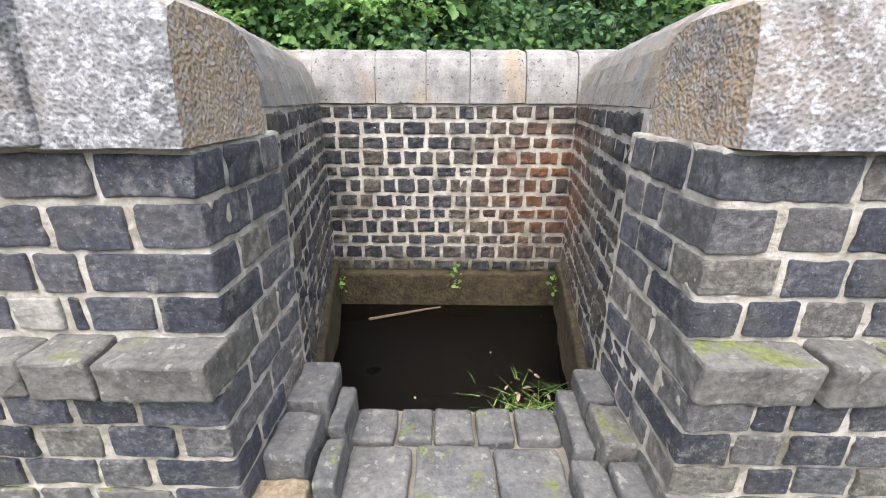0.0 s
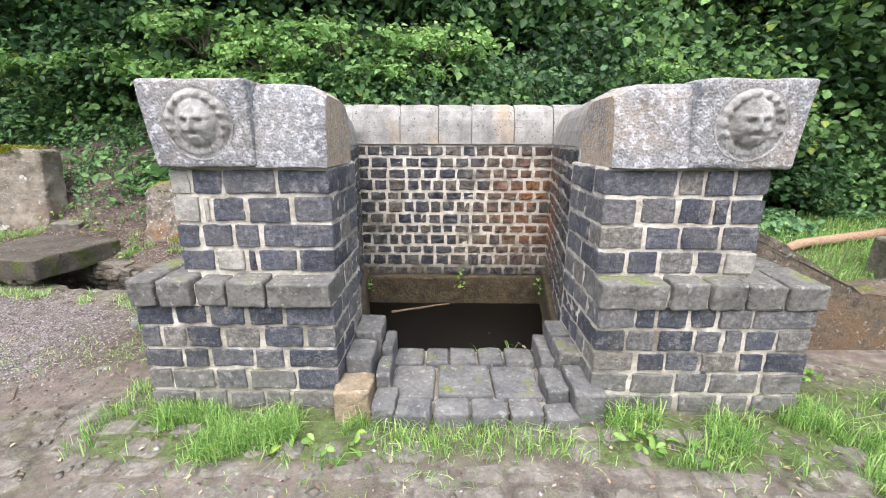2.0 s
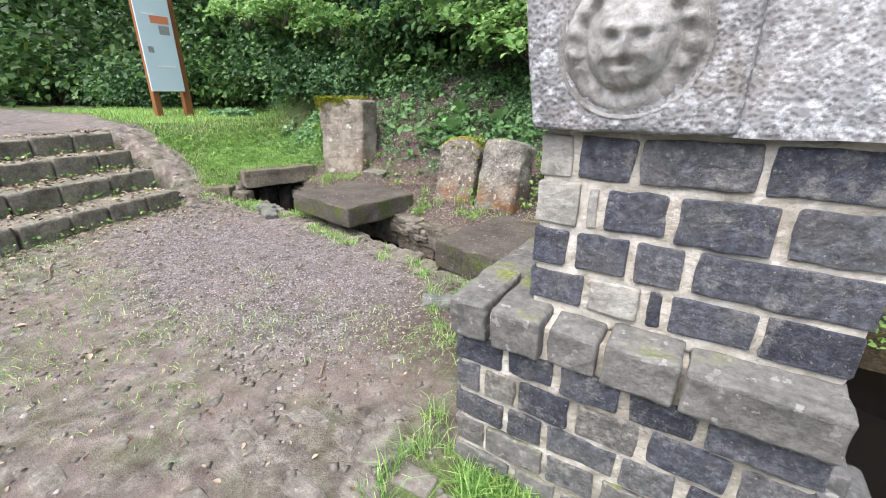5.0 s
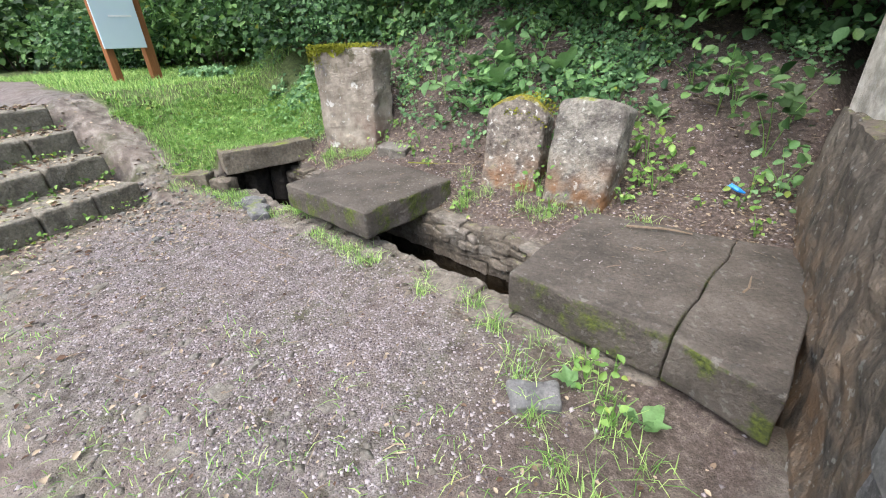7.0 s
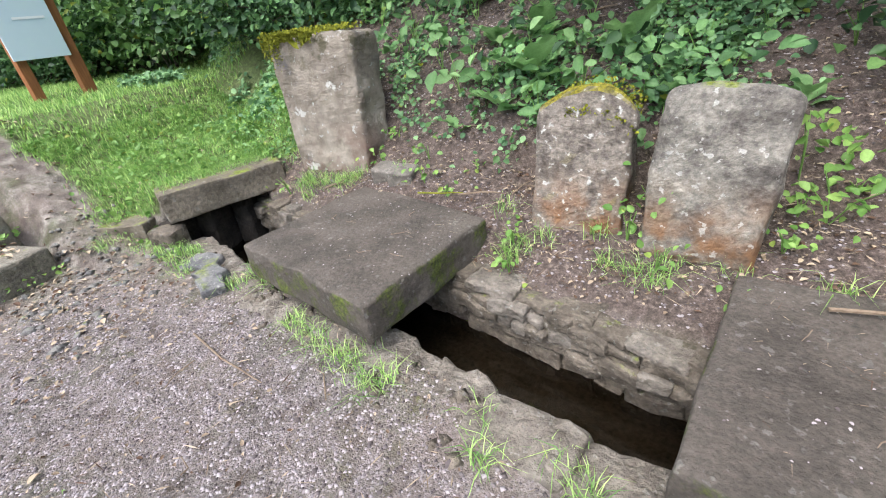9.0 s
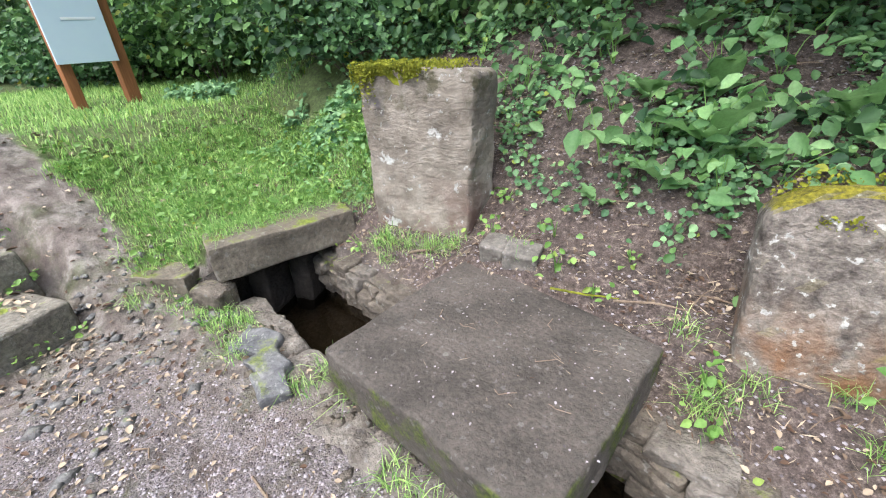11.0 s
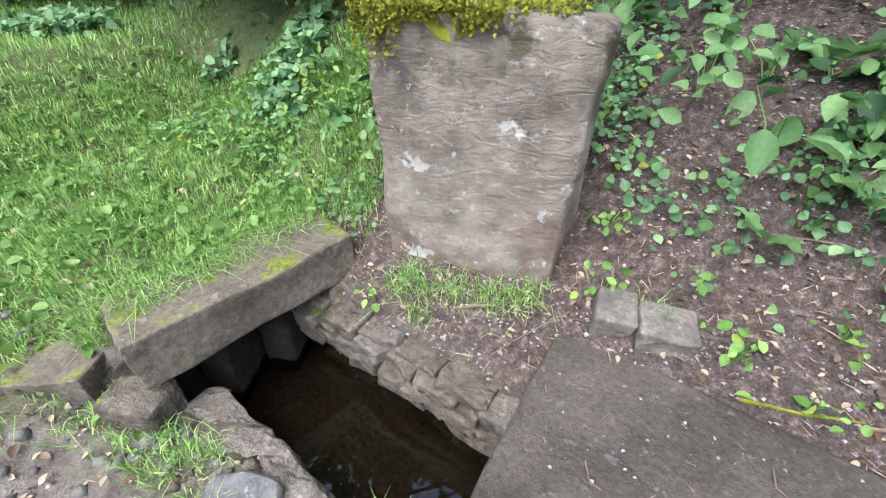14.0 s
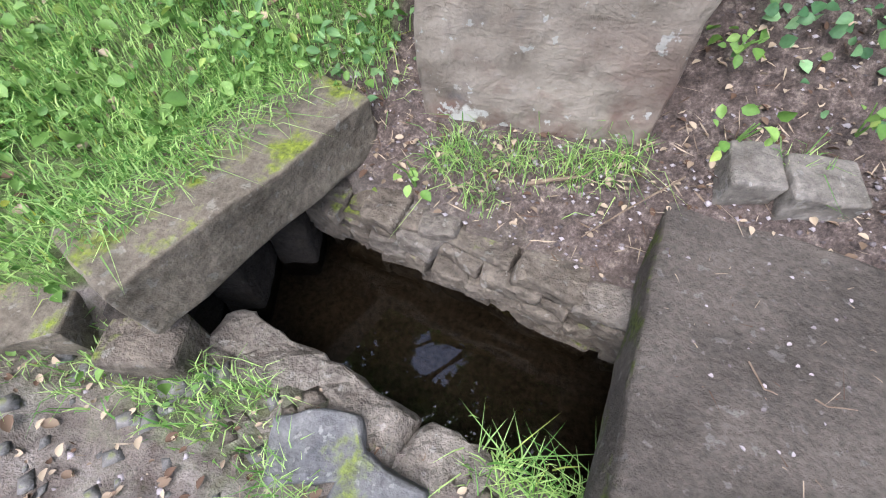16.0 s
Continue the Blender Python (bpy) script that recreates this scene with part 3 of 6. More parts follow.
def hewn(body, x0, x1, y0, y1, z0, z1, mat, r, name="brick", label="", worn=0.008, tip=0.0):
    """One squared block of the pier between six planes, worn and a little out of true."""
    w, d, h = x1 - x0, y1 - y0, z1 - z0
    ob = part(name, rough_box(w, d, h, worn, 0.04, 0.0065, 19, r.random() * 90), mat, body, label)
    ob.matrix_basis = pose((x0 + x1) / 2, (y0 + y1) / 2, z0, tip + r.uniform(-0.8, 0.8), r.uniform(-1.0, 1.0), r.uniform(-0.9, 0.9))
    return ob


# block lengths along the fronts, from the outer end of the left pier and the inner end of the right one
UPPER = {-1: [[12, 19, 32, 31], [17, 6, 23, 28, 25], [13, 18, 15, 40], [18, 17, 6, 22, 20]],
         1: [[43, 16, 17, 20], [22, 24, 21, 10, 20], [27, 22, 24, 23], [17, 19, 21, 16, 18]]}
LOWER = {-1: [[17, 15, 18, 17, 23], [9, 12, 17, 18, 20, 14], [16, 12, 19, 14, 22], [10, 19, 14, 21, 18], [20, 14, 17, 12, 22]],
         1: [[16, 9, 14, 11, 15, 26], [13, 13, 16, 12, 9, 13, 15], [19, 13, 15, 17, 12, 18], [14, 17, 12, 19, 15], [21, 15, 18, 13, 19]]}
LEDGE = {-1: [15, 18, 16, 20, 33], 1: [32, 18, 17, 18, 19]}
PALE = {-1: ((0, 0), (1, 0), (1, 1), (3, 1)), 1: ((3, 4),)}


def run(x0, x1, shares):
    total, at = sum(shares), x0
    for v in shares:
        w = (x1 - x0) * v / total
        yield at, at + w
        at += w


def clad_pier(body, side):
    """Coursed blocks: quoins turn the inner corner, long on the front and short on the return by turns."""
    o, i = pier_profile(side)
    up_o = -1.38 if side < 0 else 1.50
    lower, upper = courses_between(0.0, 0.597, 5, 3), courses_between(0.742, 1.268, 4, 4)
    r = random.Random(90 + side)
    j = 0.0125

    def front(course, z0, z1, outer, y, shares, pick, depths, end):
        xa, xb = (outer, i) if side < 0 else (i, outer)
        cells = list(run(xa, xb, shares))
        corner = len(cells) - 1 if side < 0 else 0
        for n, (a, b) in enumerate(cells):
            deep = depths if n == corner else 0.16
            j0, j1 = j * r.uniform(0.5, 1.3), j * r.uniform(0.5, 1.3)
            ja = 0.0 if (n == 0) else j0
            jb = 0.0 if (n == len(cells) - 1) else j1
            yy = y - r.uniform(-0.001, 0.007)
            hewn(body, a + ja, b - jb, yy, yy + deep, z0 + j * r.uniform(0.5, 1.1), z1 - j * r.uniform(0.4, 1.0), pick(course, n), r)
        # return on the inner side, behind the quoin
        y0 = y + depths + 0.018
        while y0 < end - 0.05:
            l = r.uniform(0.12, 0.27)
            if end - y0 - l < 0.09:
                l = end - y0
            xx = i - side * r.uniform(-0.001, 0.005)
            x0, x1 = (xx - 0.16, xx) if side < 0 else (xx, xx + 0.16)
            hewn(body, x0, x1, y0, y0 + l - 0.018, z0 + j * r.uniform(0.5, 1.2), z1 - j * r.uniform(0.4, 1.1), M_BRICK, r)
            y0 += l
        # outer side
        y0 = y + 0.185
        while y0 < 1.6:
            l = r.uniform(0.16, 0.28)
            xx = outer + side * r.uniform(-0.001, 0.005)
            x0, x1 = (xx, xx + 0.14) if side < 0 else (xx - 0.14, xx)
            hewn(body, x0, x1, y0, min(1.62, y0 + l) - 0.024, z0 + j, z1 - j, M_BRICK, r)
            y0 += l

    def pick_up(c, n):
        return M_PALE if (3 - c, n) in PALE[side] else M_BRICK

    def pick_low(c, n):
        return M_LEDGE if c == 0 or (c == 1 and r.random() < 0.4) else M_BRICK
    for c, (z0, z1) in enumerate(lower):
        front(c, z0, z1, o, 0.896, LOWER[side][4 - c], pick_low, 0.30 if c % 2 else 0.17, 1.53)
    for c, (z0, z1) in enumerate(upper):
        front(c, z0, z1, up_o, 0.978, UPPER[side][3 - c], pick_up, 0.15 if c % 2 else 0.26, 1.53)
    # ledge stones, and the course behind them
    xa, xb = (o - 0.02, i + 0.01) if side < 0 else (i - 0.01, o + 0.03)
    for n, (a, b) in enumerate(run(xa, xb, LEDGE[side])):
        hewn(body, a + 0.009, b - 0.009, 0.868 + r.uniform(-0.008, 0.012), 1.16, 0.6, 0.732 + r.uniform(-0.006, 0.012), M_LEDGE, r, "ledge_stone", "grey ledge stone with worn edges", 0.013, r.uniform(2, 4))
    x0, x1 = (i - 0.16, i) if side < 0 else (i, i + 0.16)
    for a, b in ((1.185, 1.34), (1.365, 1.53)):
        hewn(body, x0, x1, a, b, 0.61, 0.73, M_BRICK, r)
    x0, x1 = (o - 0.02, o + 0.22) if side < 0 else (o - 0.22, o + 0.02)
    for a, b in ((1.18, 1.385), (1.4, 1.6)):
        hewn(body, x0, x1, a, b, 0.6, 0.735, M_LEDGE, r, "ledge_stone", "grey ledge stone with worn edges", 0.013)


pier_left, pier_right = pier(-1, "pier_left"), pier(1, "pier_right")

# capstones with carved masks


def saddle(w, depth, h, lean, seed, round_end=0.0):
    """A block with a rounded back and top: a profile drawn along x; front foot at y = 0."""
    bm = bmesh.new()
    prof = [(0.0, 0.0), (lean * 0.15, h * 0.3), (lean * 0.4, h * 0.6), (lean * 0.75, h * 0.82), (lean * 1.2, h * 0.95), (lean * 1.9, h), (depth * 0.7, h * 0.99), (depth * 0.88, h * 0.9), (depth, h * 0.7), (depth, 0.0)]
    n = max(3, int(w / 0.05))
    rows = []
    for i in range(n + 1):
        x = w * i / n
        pinch = 1.0 - 0.04 * (max(0.0, (x - w + 0.06) / 0.06) ** 2)
        drop = 1.0 - 0.1 * (max(0.0, (x - w + 0.14) / 0.14) ** 2) * round_end
        row = []
        for y, z in prof:
            q = noise.noise_vector(Vector((x * 7 + seed, y * 7, z * 7))) * 0.006
            row.append(bm.verts.new((x + q.x * 0.3, depth / 2 + (y - depth / 2) * pinch + q.y, z * pinch * (drop if z > h * 0.5 else 1) + q.z)))
        rows.append(row)
    m = len(prof)
    for a, b in zip(rows, rows[1:]):
        for k in range(m):
            bm.faces.new((a[k], b[k], b[(k + 1) % m], a[(k + 1) % m]))
    bm.faces.new(rows[0])
    bm.faces.new(rows[-1])
    return bm


def mask_relief(radius, seed):
    """A round carved head in low relief: hair wreath, brow, nose, beard. Faces -y, centred at the origin."""
    verts, faces = [], []
    nr, na = 26, 72

    def height(x, z):
        rr = math.hypot(x, z)
        ang = math.atan2(z, x)
        h = 0.0
        fx, fz = x / 0.6, (z - 0.02) / 0.68
        f = 1 - fx * fx - fz * fz
        if f > 0:
            h += 0.55 * math.sqrt(f)
        # wreath of locks
        ring = math.exp(-((rr - 0.8) / 0.13) ** 2)
        h += ring * (0.26 + 0.13 * math.sin(ang * 17 + 9 * rr + seed) + 0.05 * math.sin(ang * 41 + 15 * rr)) * (0.8 if z > -0.35 else 0.2)
        # forehead smooth, brow, eyes, nose, mouth, cheeks
        h += 0.12 * math.exp(-((x / 0.42) ** 2 + ((z - 0.2) / 0.07) ** 2))
        for sx in (-1, 1):
            h -= 0.2 * math.exp(-(((x - sx * 0.2) / 0.09) ** 2 + ((z - 0.07) / 0.07) ** 2))
            h += 0.12 * math.exp(-(((x - sx * 0.26) / 0.12) ** 2 + ((z + 0.16) / 0.12) ** 2))
        h += 0.24 * math.exp(-((x / 0.07) ** 2 + ((z + 0.0) / 0.16) ** 2))
        h += 0.1 * math.exp(-((x / 0.13) ** 2 + ((z + 0.15) / 0.06) ** 2))
        h -= 0.15 * math.exp(-((x / 0.14) ** 2 + ((z + 0.29) / 0.035) ** 2))
        h += 0.08 * math.exp(-((x / 0.16) ** 2 + ((z + 0.36) / 0.05) ** 2))
        if z < -0.35:
            h += 0.06 * math.sin(x * 30 + 6 * z) * smooth(-0.35, -0.6, z) * smooth(1.0, 0.85, rr)
        h += 0.035 * nz(x, z, seed, 7) + 0.02 * nz(x, z, seed, 16)
        # cut groove at the rim
        h -= 0.10 * math.exp(-((rr - 0.97) / 0.035) ** 2)
        return h * smooth(1.06, 0.95, rr)
    for i in range(nr + 1):
        rr = 1.06 * i / nr
        for a in range(na):
            t = 2 * math.pi * a / na
            x, z = rr * math.cos(t), rr * math.sin(t)
            verts.append((x * radius, -height(x, z) * radius * 0.55 - 0.002, z * radius))
    for i in range(nr):
        for a in range(na):
            b = (a + 1) % na
            faces.append((i * na + a, i * na + b, (i + 1) * na + b, (i + 1) * na + a))
    return verts, faces


def capstone(side):
    s = side
    outer = -1.40 if s < 0 else 1.555
    inner = -0.60 if s < 0 else 0.735
    cut = -0.93 if s < 0 else 1.08
    thing = empty("carved_capstone", ((outer + inner) / 2, 1.2, 1.275), "pale tooled granite capstone with a carved bearded mask", "capstone", "capstones on the piers")
    inv = thing.matrix_world.inverted()

    def put(ob, m):
        ob.matrix_basis = inv @ m
    w = abs(cut - inner) + 0.05
    roll = part("roll", saddle(w, 0.50, 0.375, 0.045, 3 + s, 1.0), M_CAP, thing, "rounded shoulder of the capstone")
    put(roll, pose(cut - 0.05, 0.945, 1.275) if s < 0 else pose(cut + 0.05, 0.945, 1.275) @ Matrix.Diagonal((-1, 1, 1, 1)))

    def flare(p):
        t = p.z / 0.39
        return (p.x + s * 0.035 * t * smooth(0.0, 0.25, s * p.x + 0.2), p.y - 0.02 * t + (0.05 * smooth(0.3, 0.39, p.z) if p.y > 0.1 else 0), p.z)
    w = abs(outer - cut)
    blk = part("panel", rough_box(w, 0.5, 0.39, 0.018, 0.04, 0.006, 8, 5 + s, flare), M_CAP, thing, "square panel block of tooled stone")
    put(blk, pose((outer + cut) / 2, 0.93 + 0.25, 1.272))
    v, f = mask_relief(0.155, 1.0 if s < 0 else 4.0)
    rel = mesh_ob("carved_mask", v, f, M_MASK, thing, "carved bearded head in low relief", True)
    put(rel, pose((outer + cut) / 2 + s * 0.005, 0.918, 1.275 + 0.195, 3.0, 0, 0))
    return thing


capstone(-1), capstone(1)


def coping(name, a, b, n, depth, face, parent_label, seed, lean=0.09, z0=1.36, h=0.395):
    """Coping stones along a-b in plan, front to the right of the way."""
    a, b = Vector(a), Vector(b)
    way = (b - a).normalized()
    turn = math.degrees(math.atan2(way.y, way.x))
    total = (b - a).length
    r = random.Random(seed)
    cuts = [total * (i + (r.uniform(-0.15, 0.15) if 0 < i < n else 0)) / n for i in range(n + 1)]
    for c0, c1 in zip(cuts, cuts[1:]):
        at = a + way * c0
        st = part("coping_stone", saddle(c1 - c0 - 0.006, depth, h, lean, r.random() * 20), M_COPE)
        st.matrix_world = pose(at.x, at.y, z0, 0, 0, turn)
        tagged(st, "pale grey rounded coping stone with dark lichen specks", "coping stone", "copings of the basin wall")


coping("back", (IN_L - 0.40, BACK_Y - 0.02), (IN_R + 0.40, BACK_Y - 0.02), 7, 0.44, None, "", 1)
coping("left", (FRONT_L + 0.01, 1.50), (IN_L + 0.02, BACK_Y - 0.03), 3, 0.44, None, "", 2, 0.13, h=0.34)
coping("right", (IN_R - 0.02, BACK_Y - 0.03), (FRONT_R - 0.01, 1.50), 3, 0.44, None, "", 3, 0.13, h=0.34)

# basin: plinth, bed, water
tagged(part("plinth", rough_box(IN_R - IN_L - 0.02, 0.14, 0.56, 0.02, 0.12, 0.01, 5, 1), M_PLINTH), "wet tooled stone plinth at the foot of the wall", "plinth", kind="structure").matrix_world = pose((IN_L + IN_R) / 2, BACK_Y - 0.02, -0.62)
for s, (xf, xb) in ((-1, (FRONT_L, IN_L)), (1, (FRONT_R, IN_R))):
    ang = math.degrees(math.atan2(BACK_Y - 1.6, xb - xf))
    ob = part("plinth", rough_box(1.75, 0.20, 0.66, 0.03, 0.1, 0.02, 4, 7 + s), M_PLINTH)
    ob.matrix_world = pose((xf + xb) / 2 + s * 0.065, (1.68 + BACK_Y) / 2, -0.62, 0, 0, ang)
    tagged(ob, "wet side plinth of the basin", "plinth", kind="structure")
bed = mesh_ob("basin_bed", [(x, y, -0.5 + 0.03 * nz(x, y, 0, 5) + 0.10 * smooth(0.3, 0.9, x) * smooth(2.5, 1.7, y)) for y in np.linspace(1.45, 3.42, 40) for x in np.linspace(-1.05, 1.1, 40)],
              [(j * 40 + i, j * 40 + i + 1, j * 40 + 41 + i, j * 40 + 40 + i) for j in range(39) for i in range(39)], M_MUD, smooth=True)
tagged(bed, "dark muddy bed of the spring basin", "basin bed", kind="structure")
tagged(part("water", prism([(-1.04, 1.46), (1.1, 1.46), (1.1, 3.42), (-1.04, 3.42)], -0.48, -0.36), M_POOL), "still dark spring water in the basin", "water", kind="structure")
tagged(part("channel_water", prism([(x, near_edge(x) - 0.1) for x in (-6.5, -1.5)] + [(x, far_edge(x) + 0.1) for x in (-1.5, -6.5)], -0.40, -0.25), M_WATER), "clear shallow water in the channel", "water", kind="structure")
bed = mesh_ob("channel_bed", [(x, near_edge(x) - 0.1 + (far_edge(x) - near_edge(x) + 0.2) * j / 9, -0.335 + 0.03 * nz(x, j * 0.1, 0, 9)) for j in range(10) for x in np.linspace(-6.5, -1.5, 90)],
              [(j * 90 + i, j * 90 + i + 1, j * 90 + 91 + i, j * 90 + 90 + i) for j in range(9) for i in range(89)], M_GRIT, smooth=True)
tagged(bed, "gritty brown bed of the water channel", "channel bed", kind="structure")

# threshold paving and cheek steps
threshold = empty("threshold", (0, 0, 0), "worn stone threshold of setts and flags", "threshold", kind="structure")
part("base", prism([(-0.6, 0.84), (0.72, 0.84), (0.72, 1.5), (-0.6, 1.5)], -0.4, 0.02), M_MORTAR, threshold)
r = random.Random(5)
for y0, y1, n, x0, x1, drop in ((0.77, 0.93, 4, -0.30, 0.47, 0.0), (0.94, 1.27, 3, -0.35, 0.5, 0.005), (1.28, 1.48, 5, -0.37, 0.53, 0.0)):
    cuts = [x0 + (x1 - x0) * (i + (r.uniform(-0.12, 0.12) if 0 < i < n else 0)) / n for i in range(n + 1)]
    for c0, c1 in zip(cuts, cuts[1:]):
        st = part("paving_stone", rough_box(c1 - c0 - 0.014, y1 - y0 - 0.012, 0.22, 0.018, 0.06, 0.007, 10, r.random() * 40), M_THRESH, threshold)
        st.matrix_basis = pose((c0 + c1) / 2, (y0 + y1) / 2, -0.155 - drop + r.uniform(-0.006, 0.006), r.uniform(-1, 1), r.uniform(-1, 1), r.uniform(-1.5, 1.5))


def cheek(side, rows):
    thing = empty("cheek_steps_left" if side < 0 else "cheek_steps_right", (0, 0, 0), "stepped cheek of rough grey stones beside the threshold", "stone cheek", kind="structure")
    for x0, x1, y0, y1, z1, mat in rows:
        st = part("cheek_stone", rough_box(x1 - x0 - 0.01, y1 - y0 - 0.01, z1 + 0.35, 0.016, 0.045, 0.010, 10, (x0 * 13 + y0 * 29) % 17), mat, thing)
        st.matrix_basis = pose((x0 + x1) / 2, (y0 + y1) / 2, -0.35, 0, 0, r.uniform(-2, 2))


cheek(-1, [(-0.60, -0.43, 1.25, 1.52, 0.28, M_THRESH), (-0.60, -0.44, 1.02, 1.25, 0.24, M_THRESH), (-0.62, -0.42, 0.80, 1.02, 0.155, M_OCHRE), (-0.43, -0.35, 1.2, 1.46, 0.20, M_THRESH), (-0.43, -0.34, 0.98, 1.2, 0.16, M_THRESH), (-0.42, -0.29, 0.78, 0.98, 0.09, M_THRESH)])
cheek(1, [(0.60, 0.74, 1.32, 1.54, 0.24, M_THRESH), (0.60, 0.74, 1.1, 1.32, 0.23, M_LEDGE), (0.62, 0.78, 0.80, 1.1, 0.165, M_THRESH), (0.52, 0.61, 1.15, 1.5, 0.16, M_THRESH), (0.50, 0.63, 0.9, 1.15, 0.12, M_THRESH), (0.47, 0.64, 0.76, 0.9, 0.06, M_THRESH)])

# ---- slabs, standing stones, channel, steps ----


def slab(corners, top, thick, mat, label, seed, bev=0.02, cat="stone slab", tilt=0.0):
    """A flat slab over four plan corners (near left, near right, far right, far left)."""
    cs = [Vector(c) for c in corners]

    def warp(p):
        u, v = p.x + 0.5, p.y + 0.5
        q = cs[0] * (1 - u) * (1 - v) + cs[1] * u * (1 - v) + cs[2] * u * v + cs[3] * (1 - u) * v
        e = noise.noise_vector(Vector((q.x * 4 + seed, q.y * 4, p.z * 5))) * 0.018
        e2 = noise.noise_vector(Vector((q.x * 14 + seed, q.y * 14, p.z * 14))) * 0.006
        return (q.x + e.x + e2.x, q.y + e.y + e2.y, top - thick + p.z + (e.z + e2.z) * 0.5 + tilt * (v - 0.5))
    bm = rough_box(1, 1, thick, bev, 0.05, 0.0, 4, seed, warp)
    ob = part("stone_slab", bm, mat)
    return tagged(ob, label, cat, "slabs bridging the channel")


slab([(-4.95, 2.78), (-3.89, 2.59), (-3.76, 3.50), (-4.83, 3.745)], 0.31, 0.21, M_SLAB, "brown sandstone slab with mossy edge bridging the channel", 1)
slab([(-2.75, 2.43), (-1.978, 2.28), (-1.778, 3.38), (-2.60, 3.42)], 0.26, 0.24, M_SLAB, "large brown sandstone slab, cracked, over the channel", 2)
slab([(-1.974, 2.27), (-1.62, 2.12), (-1.42, 3.36), (-1.774, 3.38)], 0.262, 0.24, M_SLAB, "broken end of a brown sandstone slab", 2)
slab([(-6.42, 3.05), (-6.12, 2.94), (-5.80, 3.82), (-6.2, 3.98)], 0.40, 0.22, M_SLABB, "tan stone slab half grown over with turf", 4)
slab([(-6.95, 2.58), (-6.42, 2.86), (-6.50, 3.06), (-7.02, 2.78)], 0.17, 0.25, M_SLABB, "low kerb stone in the turf", 5, cat="kerb stone")


def standing_stone(at, w, d, h, mat, label, turn, lean, seed, taper=0.06, peak=0.0, chip=0.0):
    def warp(p):
        t = p.z / h
        k = 1 - taper * (1 - t) if taper > 0 else 1 + taper * t
        x = p.x * k
        z = p.z
        if t > 0.6:
            z -= peak * (abs(p.x) / (w / 2)) ** 2.2 * (t - 0.6) / 0.4
        if t < 0.15 and chip:
            z += chip * max(0.0, -p.x / w)
        e = noise.noise_vector(Vector((p.x * 5 + seed, p.y * 5, p.z * 5))) * 0.02
        return (x + e.x, p.y + e.y, z + e.z * 0.7)
    ob = part("standing_stone", rough_box(w, d, h, 0.045, 0.045, 0.007, 14, seed, warp), mat)
    ob.matrix_world = pose(*at, -lean, 0, turn)
    return tagged(ob, label, "standing stone")


standing_stone((-5.285, 4.03, 0.20), 0.84, 0.30, 1.09, M_CHISEL, "upright sandstone block with yellow-green moss on top", 0, 2, 1, 0.12, 0.02)
standing_stone((-3.32, 3.70, 0.18), 0.48, 0.26, 0.76, M_POSTB, "short mossy pitted stone leaning against the bank", 4, 17, 2, 0.04, 0.12)
standing_stone((-2.76, 3.62, 0.18), 0.48, 0.30, 0.76, M_POSTC, "short grey stone with rusty foot leaning on the bank", -8, 15, 3, 0.05, 0.03)
for x, y, w in ((-4.67, 3.79, 0.135), (-4.505, 3.775, 0.18)):
    st = part("small_stone", rough_box(w, 0.15, 0.14, 0.012, 0.04, 0.008, 12, x * 40), M_COBBLE)
    st.matrix_world = pose(x, y, 0.31, 8, 3, 8)
    tagged(st, "small square grey stone set in the soil", "small stone", "pair of small stones")

# rubble that lines the channel
r = random.Random(11)


def rubble(x, y, z, w, d, h, mat, turn, label="rough stone in the channel edge", worn=0.02, amp=0.016):
    st = part("edge_stone", rough_box(w, d, h, worn, 0.04, amp, 9, r.random() * 60), mat)
    st.matrix_world = pose(x, y, z, r.uniform(-4, 4), r.uniform(-4, 4), turn)
    tagged(st, label, "edge stone", "stones lining the channel")


# near edge: broad flat ledge stones level with the path, over a rough footing
x = -6.15
while x < -2.0:
    w = r.uniform(0.24, 0.58)
    d = r.uniform(0.24, 0.36)
    rubble(x + w / 2, near_edge(x + w / 2) + 0.012 - d / 2 + r.uniform(-0.03, 0.02), -0.2, w + 0.02, d, 0.195 + r.uniform(-0.015, 0.015), M_EDGE, -8 + r.uniform(-5, 5), "flat sandy ledge stone along the channel", 0.03, 0.034)
    rubble(x + w / 2, near_edge(x + w / 2) - 0.1, -0.38, w, 0.2, 0.2, M_BED, -8)
    x += w
# far side: thin rough courses, the upper ones leaning out over a dark gap
for z0, high, back in ((-0.38, 0.14, 0.10), (-0.25, 0.12, 0.085), (-0.14, 0.08, 0.05), (-0.07, 0.08, 0.02), (0.0, 0.07, 0.03), (0.06, 0.05, 0.05)):
    x = -6.15 + r.uniform(0, 0.1)
    while x < -2.0:
        w = r.uniform(0.07, 0.26)
        rubble(x + w / 2, far_edge(x + w / 2) + back + 0.13 + r.uniform(-0.035, 0.02), z0, w + 0.015, 0.26, high + r.uniform(-0.025, 0.02), M_EDGE if z0 > -0.08 and r.random() < 0.35 else M_BED, -10 + r.uniform(-9, 9), "thin rough stone in the channel wall", 0.014, 0.018)
        x += w
for (x, y, w, d, t) in ((-5.62, 2.83, 0.26, 0.18, 20), (-5.42, 2.76, 0.24, 0.16, -10), (-5.28, 2.68, 0.22, 0.15, -20), (-2.4, 1.95, 0.22, 0.14, 30)):
    rubble(x, y, -0.09, w, d, 0.13, M_THRESH, t, "flat grey stone bedded in the path")

# near-black colour that stands in for the deep shade under the slab
M_UNDERSHADE = plain_stone("shade_black_stone", (0.012, 0.010, 0.008), (0.045, 0.037, 0.028), 9, 0, 0.0, bump=0.9)
